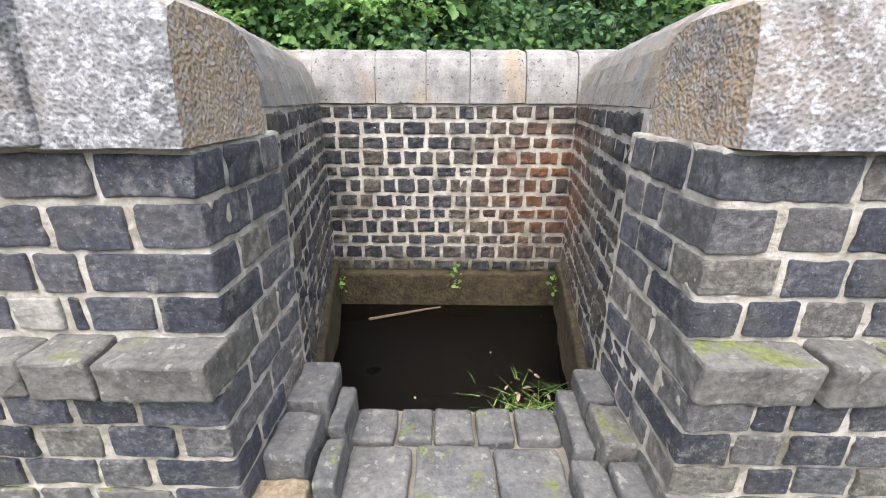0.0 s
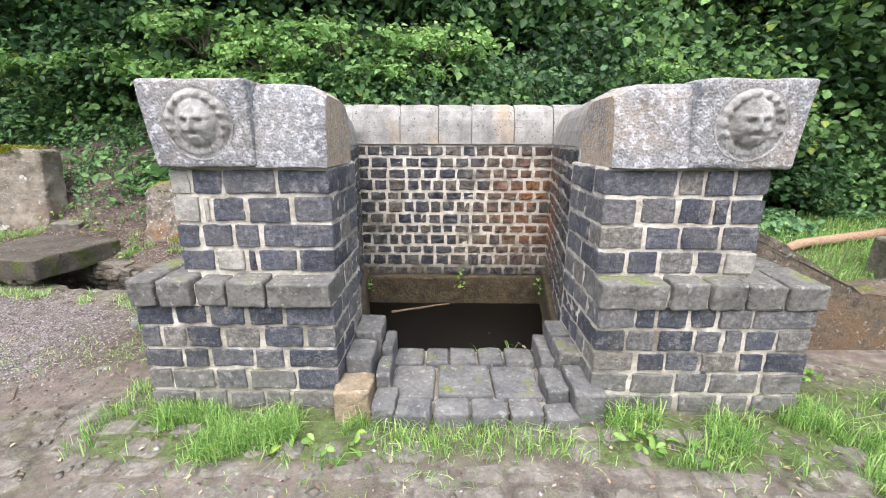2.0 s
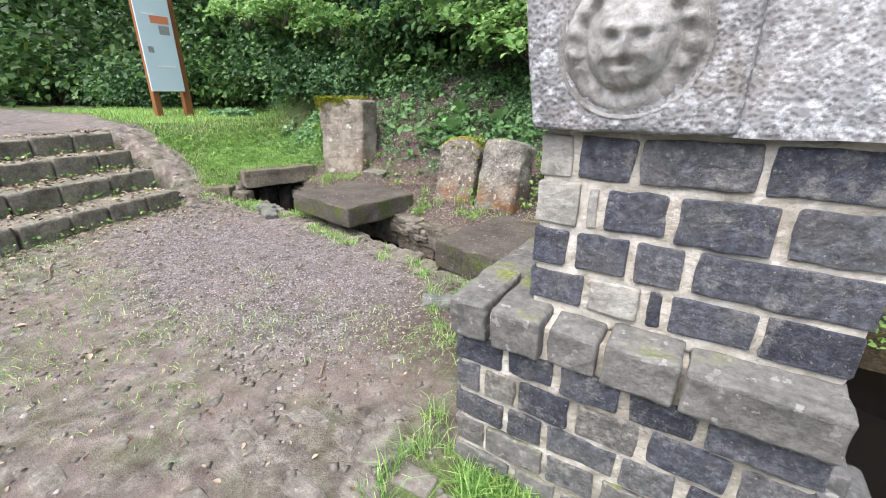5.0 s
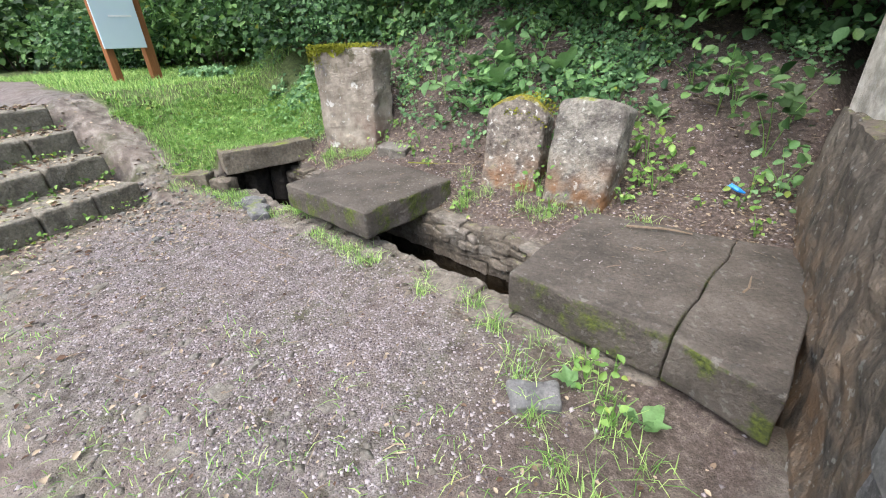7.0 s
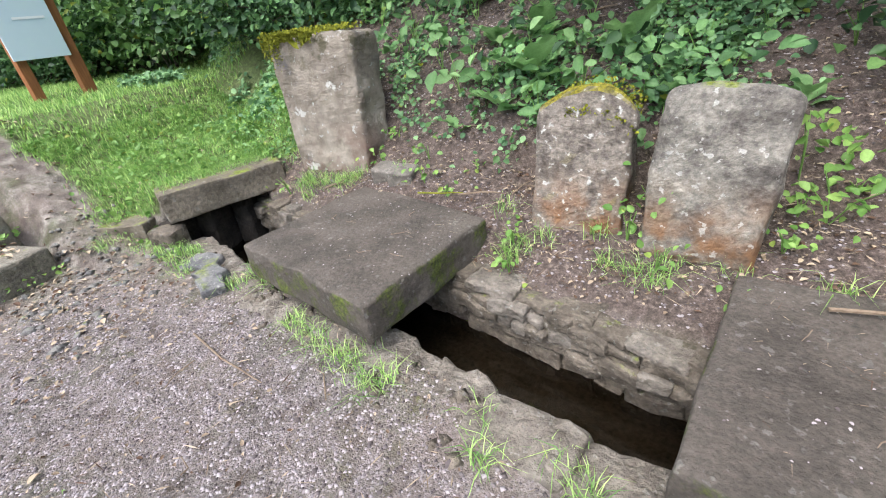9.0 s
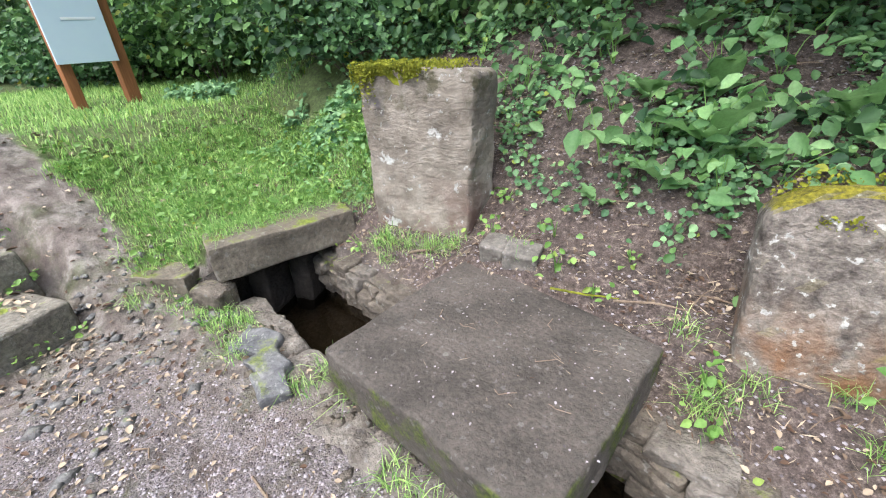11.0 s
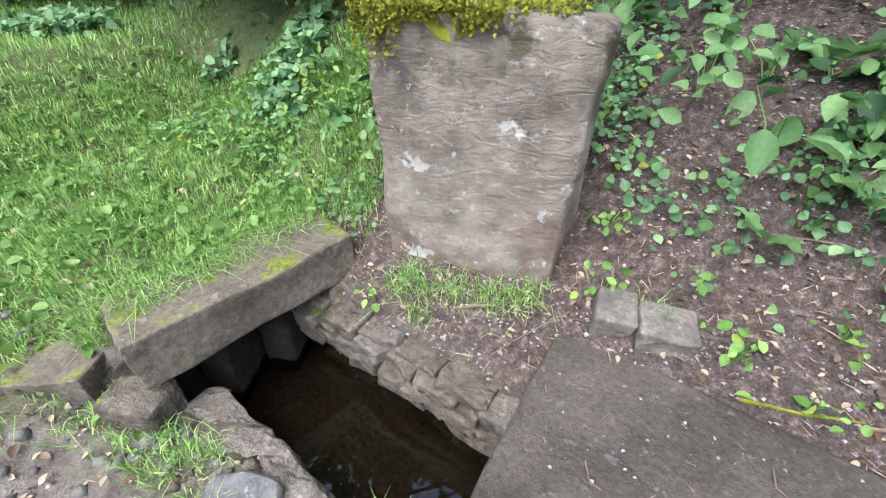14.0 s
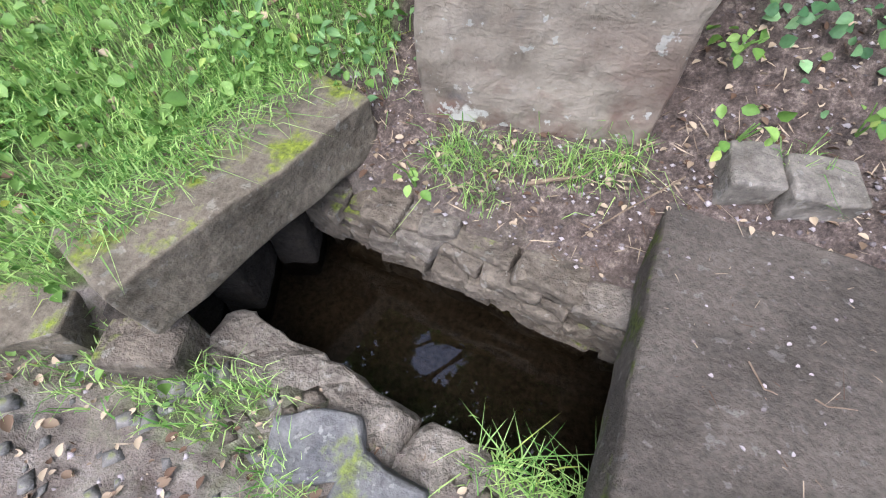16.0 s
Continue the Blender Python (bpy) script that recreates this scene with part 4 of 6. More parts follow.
rubble(-6.22, 2.92, -0.38, 0.24, 0.16, 0.52, M_BED, 15, "rough stone propping the slab")
# added stones hide the lit end wall, where the channel runs on in shade
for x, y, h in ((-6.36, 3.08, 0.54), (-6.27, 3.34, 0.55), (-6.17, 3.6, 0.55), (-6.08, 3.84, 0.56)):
    rubble(x, y, -0.4, 0.16, 0.27, h, M_UNDERSHADE, 20, "added stone, coloured black for the shade under the slab")
# steps up to the path
for n, (x, z) in enumerate(((-6.72, 0.2), (-7.22, 0.42), (-7.68, 0.64), (-8.10, 0.86))):
    st = empty("stone_step", (x, 2.38, 0), "worn stone step strewn with leaves", "step", "steps up to the path", turn=15.0 - n)
    y, k = 0.0 - n * 0.03, 0
    while y > -4.2:
        w = r.uniform(0.36, 0.62)
        b = part("step_block", rough_box(0.52, w - 0.015, 0.36, 0.03, 0.08, 0.012, 6, r.random() * 30), M_STEP, st)
        b.matrix_basis = pose(-0.26 + r.uniform(-0.01, 0.01), y - w / 2, z - 0.36 + r.uniform(-0.008, 0.008), r.uniform(-1, 1), r.uniform(-1, 1), r.uniform(-1.5, 1.5))
        y -= w
        k += 1

# rubble walls that close the basin's flanks
def flank(name, points, y0, y1, label, seed):
    """A rubble wall: an outline in x and z, drawn from y0 to y1."""
    bm = bmesh.new()
    rows, dense = [], []
    for (xa, za), (xb, zb) in zip(points, points[1:] + points[:1]):
        k = max(1, int(math.hypot(xb - xa, zb - za) / 0.07))
        dense += [(xa + (xb - xa) * q / k, za + (zb - za) * q / k) for q in range(k)]
    points = dense
    n = max(2, int(abs(y1 - y0) / 0.07))
    for j in range(n + 1):
        y = y0 + (y1 - y0) * j / n
        row = []
        for x, z in points:
            e = noise.noise_vector(Vector((x * 5 + seed, y * 5, z * 5))) * 0.03 + noise.noise_vector(Vector((x * 13 + seed, y * 13, z * 13))) * 0.022
            row.append(bm.verts.new((x + e.x, y + e.y * (0.3 if j in (0, n) else 1), z + e.z)))
        rows.append(row)
    m = len(points)
    for a, b in zip(rows, rows[1:]):
        for k in range(m):
            bm.faces.new((a[k], a[(k + 1) % m], b[(k + 1) % m], b[k]))
    bm.faces.new(rows[0])
    bm.faces.new(rows[-1])
    return tagged(part(name, bm, M_RUBBLE), label, "rubble wall", kind="structure")


flank("wall_flank_left", [(-1.56, -0.2), (-1.53, 0.1), (-1.52, 0.4), (-1.5, 0.7), (-1.47, 0.93), (-1.3, 0.96), (-1.02, 0.96), (-1.02, -0.2)], 1.56, 3.85, "rough rubble flank wall, dark and damp", 3)
flank("wall_flank_right", [(1.35, -0.2), (1.35, 0.98), (1.62, 0.96), (1.85, 0.88), (2.17, 0.74), (2.45, 0.57), (2.75, 0.40), (3.2, 0.39), (3.8, 0.4), (4.6, 0.38), (4.6, -0.2)], 1.62, 1.98, "sloping rubble wing wall with rusty stains", 9)
flank("wall_flank_right_back", [(1.12, -0.2), (1.12, 0.96), (1.4, 0.96), (1.5, 0.9), (1.55, -0.2)], 1.9, 3.85, "rough rubble flank wall", 6)

# ---- leaves and blades ----


def frames(n, lean, rng, toward=None):
    """Random leaf frames: along, across and normal. lean: how far normals stray from up (or from toward)."""
    nrm = rng.normal(0, lean, (n, 3)) + (np.array([0, 0, 1.0]) if toward is None else toward)
    nrm /= np.linalg.norm(nrm, axis=1)[:, None]
    t = rng.normal(0, 1, (n, 3))
    along = t - (t * nrm).sum(1)[:, None] * nrm
    along /= np.linalg.norm(along, axis=1)[:, None]
    return along, np.cross(nrm, along), nrm


def fill(name, verts, nv, faces, mat, parent=None, label=""):
    """One mesh out of many alike pieces: verts (n, nv, 3) and faces, as tuples over one piece."""
    n = len(verts)
    me = bpy.data.meshes.new(name)
    me.vertices.add(n * nv)
    me.vertices.foreach_set("co", np.asarray(verts, "f").ravel())
    loops, starts, at = [], [], 0
    per = sum(len(f) for f in faces)
    one = np.array([i for f in faces for i in f])
    allv = (np.arange(n)[:, None] * nv + one[None, :]).ravel()
    first = np.cumsum([0] + [len(f) for f in faces[:-1]])
    st = (np.arange(n)[:, None] * per + first[None, :]).ravel()
    me.loops.add(len(allv))
    me.loops.foreach_set("vertex_index", allv.astype("i"))
    me.polygons.add(len(st))
    me.polygons.foreach_set("loop_start", st.astype("i"))
    me.materials.append(mat)
    me.update(calc_edges=True)
    me.validate()
    ob = new(name, me)
    if parent is not None:
        ob.parent = parent
    if label:
        ob["label"] = label
    return ob


def leaf_verts(p, size, rng, lean=0.6, toward=None, aspect=0.75, fold=0.16):
    n = len(p)
    a, c, m = frames(n, lean, rng, toward)
    s = size[:, None]
    w = s * aspect * 0.5
    v = np.empty((n, 8, 3))
    v[:, 0] = p
    v[:, 1] = p + a * s * 0.22 + c * w * 0.8 + m * s * fold * 0.6
    v[:, 2] = p + a * s * 0.55 + c * w + m * s * fold
    v[:, 3] = p + a * s * 0.83 + c * w * 0.55 + m * s * fold * 0.4
    v[:, 4] = p + a * s - m * s * 0.12
    v[:, 5] = p + a * s * 0.83 - c * w * 0.55 + m * s * fold * 0.4
    v[:, 6] = p + a * s * 0.55 - c * w + m * s * fold
    v[:, 7] = p + a * s * 0.22 - c * w * 0.8 + m * s * fold * 0.6
    return v


LEAF = [(0, 1, 2, 3, 4), (0, 4, 5, 6, 7)]
THIN = [(0, 1, 3, 2), (2, 3, 4)]


def blade_verts(p, length, width, rng, lean=0.35):
    n = len(p)
    h = rng.uniform(0, 2 * np.pi, n)
    out = np.stack([np.cos(h), np.sin(h), np.zeros(n)], 1)
    side = np.stack([-np.sin(h), np.cos(h), np.zeros(n)], 1)
    l, w = length[:, None], width[:, None] / 2
    b = (np.abs(rng.normal(0, lean * 1.5, n)) + 0.1)[:, None]
    up = np.array([0, 0, 1.0])
    mid = p + up * l * 0.55 + out * l * b * 0.35
    v = np.empty((n, 5, 3))
    v[:, 0], v[:, 1] = p - side * w, p + side * w
    v[:, 2], v[:, 3] = mid - side * w * 0.8, mid + side * w * 0.8
    v[:, 4] = p + up * l * np.maximum(0.25, 1 - b * 0.5) + out * l * b * 1.1
    return v


def scatter(n, box, keep, rng):
    """Places on the ground inside a plan box, kept with the chance keep(x, y)."""
    got = []
    while len(got) < n:
        x, y = rng.uniform(box[0], box[1]), rng.uniform(box[2], box[3])
        if rng.random() < keep(x, y) and trench(x, y) is None:
            got.append((x, y, ground_z(x, y)))
    return np.array(got)


def stuff(ob, label, category):
    return tagged(ob, label, category, kind="stuff")


def turf(name, n, box, length, rng, keep=None, width=(0.003, 0.006), label="fresh green grass"):
    p = scatter(n, box, keep or (lambda x, y: grass_at(x, y) ** 2), rng)
    v = blade_verts(p - np.array([0, 0, 0.01]), rng.uniform(*length, n), rng.uniform(*width, n), rng)
    return stuff(fill(name, v, 5, THIN, M_GRASS), label, "grass")


def lawn_keep(x, y):
    return grass_at(x, y) * (0.35 + 0.65 * smooth(-0.2, 0.25, nz(x, y, 1.0, 3.0)))


def strip_keep(x, y):
    return grass_at(x, y) * smooth(-0.1, 0.35, nz(x, y, 2.0, 4.0) + 0.4 * nz(x, y, 5.0, 14.0))


g = np.random.default_rng(21)
turf("lawn_grass", 36000, (-8.0, -5.75, 2.65, 4.9), (0.02, 0.10), g, lawn_keep, width=(0.003, 0.008), label="fresh green lawn grass by the slabs")
turf("lawn_grass", 15000, (-12.5, -8.0, 2.8, 6.5), (0.05, 0.12), g, width=(0.006, 0.012), label="fresh green lawn around the board")
turf("grass_strip", 3400, (-1.85, -0.35, 0.38, 0.96), (0.04, 0.15), g, strip_keep, width=(0.003, 0.007), label="lush grass at the foot of the pier")
turf("grass_strip", 700, (-0.35, 0.6, 0.45, 0.8), (0.04, 0.11), g, width=(0.004, 0.007), label="sparse grass before the threshold")
turf("grass_strip", 4600, (0.6, 3.4, 0.2, 1.0), (0.04, 0.19), g, strip_keep, width=(0.003, 0.007), label="lush grass at the foot of the pier")
turf("meadow_grass", 9000, (1.9, 6.5, 1.9, 5.5), (0.06, 0.15), g, width=(0.007, 0.013), label="grass and herbs on the slope")

# tufts between stones
tuft_at = []
for x in np.linspace(-5.9, -2.1, 46):
    y = near_edge(x) - g.uniform(0.14, 0.34) if g.random() < 0.55 else far_edge(x) + g.uniform(0.2, 0.6)
    if not (-5.0 < x < -3.75 and 2.65 < y < 3.7) and not (-2.75 < x < -1.5 and 2.2 < y < 3.4):
        tuft_at.append((x, y))
tuft_at += [(-2.5, 2.0), (-2.35, 1.85), (-2.6, 2.15), (-2.2, 1.7), (-1.95, 1.85), (-1.85, 1.5), (-2.05, 1.6), (-2.75, 2.3), (-1.75, 1.25), (-1.8, 1.05), (-4.5, 2.66), (-4.3, 2.6), (-4.1, 2.56), (-4.0, 2.5), (-2.5, 2.3), (-2.3, 2.22), (-2.15, 2.12), (-2.1, 1.95), (-5.2, 2.92), (-5.3, 3.78), (-5.1, 3.76), (-5.5, 3.8), (-3.0, 3.38), (-2.9, 3.34), (-3.6, 3.42), (-6.2, 2.84), (-6.4, 2.76), (-6.6, 2.62), (-5.85, 2.9)]
for c in tuft_at:
    n = int(g.integers(22, 60))
    xy = np.array(c) + g.normal(0, 0.035, (n, 2))
    p = np.array([(x, y, ground_z(x, y) - 0.005) for x, y in xy])
    stuff(fill("grass_tuft", blade_verts(p, g.uniform(0.04, 0.12, n), g.uniform(0.003, 0.005, n), g, 0.6), 5, THIN, M_GRASS), "tuft of green grass between the stones", "grass tuft")
for c in [(-7.1, 0.8), (-6.9, 1.4), (-5.2, 0.2), (-5.9, 0.6), (-4.6, -0.3), (-3.8, 0.1), (-6.2, 1.1), (-5.6, -0.4), (-4.9, 0.9), (-6.5, 0.2), (-3.2, 1.0), (-2.9, 0.4), (-2.2, 1.5)]:
    n = 90
    xy = np.array(c) + g.normal(0, 0.14, (n, 2))
    p = np.array([(x, y, ground_z(x, y) - 0.005) for x, y in xy])
    stuff(fill("grass_tuft", blade_verts(p, g.uniform(0.02, 0.05, n), g.uniform(0.003, 0.006, n), g, 0.8), 5, THIN, M_GRASS), "thin trodden grass in the dirt", "grass tuft")

n = 2000
p = scatter(n, (-8.2, -5.8, 2.75, 4.9), lawn_keep, g)
p[:, 2] += g.uniform(0.02, 0.07, n)
stuff(fill("lawn_weeds", leaf_verts(p, 0.02 + 0.05 * g.random(n) ** 2, g, 0.5), 8, LEAF, M_LIME), "clover and plantain leaves in the lawn", "weeds")
n = 1500
u, t = g.uniform(0.0, 1.0, n) ** 1.6 * 0.62, g.uniform(0.05, 1.0, n)
u[:400] = 0.0
near, far = np.array([-6.42, 3.05]), np.array([-6.2, 3.98])
across = np.array([0.32, -0.12])
xy = near + (far - near) * t[:, None] + across * u[:, None] + g.normal(0, 0.012, (n, 2))
p = np.concatenate([xy, np.full((n, 1), 0.385)], 1)
stuff(fill("slab_turf", blade_verts(p, g.uniform(0.03, 0.09, n), g.uniform(0.003, 0.007, n), g, 0.8), 5, THIN, M_GRASS), "turf creeping over the half-buried slab", "grass")
n = 5200
p = scatter(n, (-6.8, 2.6, -1.6, 1.7), lambda x, y: smooth(0.05, 0.45, nz(x, y, 12.0, 0.9) + 0.35 * nz(x, y, 3.0, 4.0)), g)
p[:2600, 0] = g.uniform(-6.7, -3.4, 2600)
p[:2600, 1] = g.uniform(-1.2, 1.0, 2600)
p[:2600, 2] = [ground_z(a, b) for a, b in p[:2600, :2]]
stuff(fill("path_grass", blade_verts(p, g.uniform(0.012, 0.045, n), g.uniform(0.003, 0.006, n), g, 1.0), 5, THIN, M_GRASS), "thin trodden grass in the dirt", "grass")

# ivy and seedlings on the bank
def ivy_keep(x, y):
    return smooth(-0.02, 0.3, nz(x, y, 3.0, 1.6) + 0.25 * nz(x, y, 9.0, 5.0)) * (smooth(3.95, 4.6, y) if x < -3.9 else smooth(3.75, 4.25, y)) + 0.006


for name, n, box, mat, size in (("ivy", 11000, (-6.2, -1.4, 3.8, 6.2), M_IVY, (0.018, 0.05)), ("seedlings", 1500, (-6.0, -1.5, 3.6, 5.6), M_SHRUB, (0.025, 0.06)), ("ivy", 4500, (-9.5, -5.9, 4.4, 7.5), M_IVY, (0.04, 0.09)), ("ivy", 3500, (1.6, 6.5, 3.4, 7.5), M_IVY, (0.04, 0.1))):
    p = scatter(n, box, ivy_keep, g)
    p[:, 2] += g.uniform(0.01, 0.13, n)
    stuff(fill(name, leaf_verts(p, g.uniform(*size, n), g, 0.45, np.array([0, -0.5, 0.9]), 0.85), 8, LEAF, mat), "low green ground cover on the bank", "ground cover")


def plant(at, n, size, height, mat, label, rng, wide=0.12, aspect=0.7):
    """A small herb: a few stems with leaves towards the light."""
    x, y = at
    z = ground_z(x, y)
    thing = empty("wild_plant", (x, y, z), label, "plant", "wild plants on the bank")
    for k in range(3):
        h = height * rng.uniform(0.6, 1.0)
        top = (rng.normal(0, wide * 0.6), rng.normal(-0.03, wide * 0.6), h)
        part("stem", tube([(0, 0, -0.02), (top[0] * 0.4, top[1] * 0.4, h * 0.55), top], [0.004, 0.003, 0.002], 4), M_GRASS, thing)
    p = np.stack([rng.normal(0, wide, n), rng.normal(-0.03, wide, n), rng.uniform(0.25, 1.0, n) * height], 1)
    fill("foliage", leaf_verts(p, rng.uniform(*size, n), rng, 0.45, np.array([0, -0.45, 0.9]), aspect), 8, LEAF, mat, thing)
    return thing


for x, y, n, s, h in ((-4.3, 4.3, 9, 0.2, 0.3), (-3.72, 4.22, 16, 0.17, 0.34), (-3.5, 4.35, 14, 0.15, 0.3), (-3.02, 4.12, 10, 0.14, 0.3), (-3.15, 4.4, 14, 0.13, 0.35), (-2.9, 4.5, 14, 0.12, 0.3), (-4.05, 4.35, 14, 0.15, 0.26), (-3.85, 4.5, 12, 0.16, 0.3)):
    plant((x, y), n, (s * 0.45, s * 0.8), h * 0.9, M_DOCK, "broad-leaved green herb growing on the bank", g, 0.13, 0.6)


def broad_leaf(seed):
    """A big soft leaf, one unit long: stalk, midrib fold, wavy rim and drooping tip."""
    verts, faces, n = [], [], 9
    for k in range(n):
        t = k / (n - 1)
        u = max(0.0, (t - 0.22) / 0.78)
        w = 0.012 if u <= 0 else 0.012 + 0.30 * math.sin(math.pi * min(1.0, u ** 0.62)) * (1 - 0.25 * u)
        z = 0.5 * t - 0.42 * t * t
        for c in range(-3, 4):
            e = abs(c) / 3
            wave = 0.05 * e * math.sin(t * 19 + seed + (2 if c > 0 else 0)) * (u > 0)
            verts.append((t, w * c / 3, z + 0.16 * w * e + wave - 0.03 * (1 - e) * (u > 0)))
    for k in range(n - 1):
        for c in range(6):
            a = k * 7 + c
            faces.append((a, a + 1, a + 8, a + 7))
    me = bpy.data.meshes.new("leaf")
    me.from_pydata(verts, [], faces)
    me.materials.append(M_DOCK)
    me.polygons.foreach_set("use_smooth", [True] * len(me.polygons))
    me.update()
    return me


BROAD = [broad_leaf(k * 1.7) for k in range(5)]
for x, y, n, size in ((-3.82, 4.4, 8, 0.34), (-3.98, 4.22, 6, 0.26), (-4.25, 4.12, 5, 0.17), (-4.15, 4.62, 7, 0.26), (-3.86, 4.68, 7, 0.28), (-3.3, 4.62, 8, 0.3), (-3.05, 4.3, 6, 0.2), (-2.42, 4.3, 6, 0.2), (-6.2, 4.36, 6, 0.2), (-6.4, 4.6, 6, 0.18), (-4.5, 5.0, 7, 0.24), (-4.05, 5.05, 7, 0.24), (-2.3, 2.1, 5, 0.09), (-2.0, 2.02, 5, 0.13)):
    herb = empty("broad_leaved_herb", (x, y, ground_z(x, y) - 0.01), "burdock-like herb with large soft green leaves", "plant", "wild plants on the bank")
    for k in range(n):
        lf = new("leaf", BROAD[k % 5])
        lf.parent = herb
        lf.matrix_basis = pose(0, 0, 0.01 * k, 0, g.uniform(-42, -8), k * 360 / n + g.uniform(-18, 18)) @ Matrix.Scale(size * g.uniform(0.65, 1.1), 4)
for x, y in ((-3.05, 3.58), (-3.6, 3.48), (-2.45, 3.62), (-2.4, 3.85), (-2.5, 4.1), (-2.2, 4.0), (-4.72, 3.84), (-4.3, 3.72), (-4.4, 3.95), (-5.95, 3.88), (-4.1, 3.66), (-2.0, 3.7), (-1.8, 3.75), (-2.9, 3.42), (-2.25, 2.18), (-2.1, 1.98), (-2.15, 2.25), (-4.0, 3.9), (-4.75, 4.1), (-1.75, 3.9), (-1.7, 3.5), (-5.62, 3.68), (-2.6, 3.32), (-3.55, 3.3)):
    plant((x, y), int(g.integers(7, 18)), (0.02, 0.05), g.uniform(0.07, 0.2), M_LIME, "small bright green seedling in the soil", g, 0.05)
for x, y, n, s, hh, m in ((-1.72, 4.15, 46, 0.11, 0.55, M_SHRUB), (-2.05, 4.35, 40, 0.1, 0.5, M_SHRUB), (-2.4, 4.05, 44, 0.07, 0.34, M_LIME), (-2.3, 3.82, 30, 0.06, 0.24, M_LIME), (-2.95, 3.72, 22, 0.06, 0.3, M_LIME), (-1.6, 3.95, 24, 0.08, 0.3, M_DOCK), (-4.55, 4.5, 34, 0.09, 0.3, M_DOCK), (-5.85, 4.2, 30, 0.08, 0.25, M_DOCK)):
    plant((x, y), n, (s * 0.6, s), hh, m, "bushy green herb at the foot of the bank", g, 0.12)
for k in range(46):
    x, y = g.uniform(-6.0, -1.5), g.uniform(4.3, 6.0)
    plant((x, y), int(g.integers(16, 40)), (0.04, 0.1), g.uniform(0.15, 0.4), M_BRAMBLE if k % 3 else M_DOCK, "leafy green herb on the wooded bank", g, 0.16)
for x, y, s in ((0.95, 0.72, 0.07), (1.15, 0.66, 0.08), (0.85, 0.7, 0.07), (1.95, 0.95, 0.06), (2.2, 1.3, 0.06), (-0.75, 0.66, 0.06), (-0.5, 0.62, 0.06), (2.6, 1.1, 0.06)):
    plant((x, y), 9, (s * 0.7, s), s * 0.7, M_LIME, "low broad-leaved weed in the grass", g, 0.06, 0.55)
for x, y, z in ((0.93, 2.0, -0.04), (0.98, 2.4, -0.05), (-0.9, 3.25, -0.1), (0.1, 3.28, -0.06), (0.98, 3.2, -0.08)):
    p = np.stack([g.normal(x, 0.04, 26), g.normal(y, 0.08, 26), g.normal(z, 0.05, 26)], 1)
    stuff(fill("moss_tuft", leaf_verts(p, g.uniform(0.02, 0.05, 26), g, 0.6), 8, LEAF, M_LIME), "bright green tuft clinging to the basin wall", "plant")

# reeds and litter lying in the basin
n = 420
p = np.stack([g.normal(0.62, 0.17, n), g.normal(1.78, 0.16, n), np.full(n, -0.36) + g.uniform(0, 0.06, n)], 1)
v = blade_verts(p, g.uniform(0.05, 0.11, n), g.uniform(0.004, 0.008, n), g, 1.3)
v[:, 2:, 2] = v[:, 2:, 2] * 0.35 - 0.22
stuff(fill("cut_grass", v, 5, THIN, M_GRASS), "heap of cut grass floating in the basin corner", "cut grass")
p = np.stack([g.normal(0.62, 0.16, 220), g.normal(1.8, 0.18, 220), -0.352 + g.uniform(0, 0.03, 220)], 1)
stuff(fill("rotting_leaves", leaf_verts(p, g.uniform(0.02, 0.06, 220), g, 0.4, None, 0.4), 8, LEAF, M_DEAD), "rotting brown leaves caught in the cut grass", "dead leaves")
n = 16
p = np.stack([g.uniform(-0.85, 0.9, n), g.uniform(1.55, 3.3, n), np.full(n, -0.354)], 1)
stuff(fill("floating_leaves", leaf_verts(p, g.uniform(0.015, 0.045, n), g, 0.12), 8, LEAF, M_DEAD), "dead leaves floating on the basin water", "dead leaves")

# dry leaves, pebbles and twigs
def litter(name, n, box, size, keep, label):
    p = scatter(n, box, keep, g)
    p[:, 2] += 0.012
    stuff(fill(name, leaf_verts(p, g.uniform(*size, n), g, 0.25, None, 0.6), 8, LEAF, M_DEAD), label, "dead leaves")


litter("fallen_leaves", 900, (-8.4, -5.6, -1.5, 3.0), (0.02, 0.055), lambda x, y: smooth(0.1, 0.4, nz(x, y, 6.0, 1.0) + 0.5 * smooth(-5.6, -6.6, x)), "dry brown leaves blown against the steps")
litter("fallen_leaves", 520, (-6.9, -3.6, -1.2, 1.6), (0.015, 0.06), lambda x, y: 0.15 + 0.85 * smooth(-4.2, -6.2, x), "pale dry leaves trodden into the path")
litter("fallen_leaves", 420, (-7.0, -5.2, 1.7, 3.0), (0.012, 0.04), lambda x, y: 0.7, "crisp brown leaves among the loose stones")
litter("fallen_leaves", 2600, (-6.6, 2.5, -1.6, 2.8), (0.008, 0.03), lambda x, y: 0.6, "scattered dry leaves on the path")
litter("fallen_leaves", 6500, (-6.1, -1.4, 3.2, 6.0), (0.008, 0.034), lambda x, y: litter_at(x, y), "brown leaf litter on the bank")
litter("fallen_leaves", 260, (-8.2, -5.8, 3.0, 4.6), (0.03, 0.06), lambda x, y: 0.8, "pale dry leaves in the lawn")

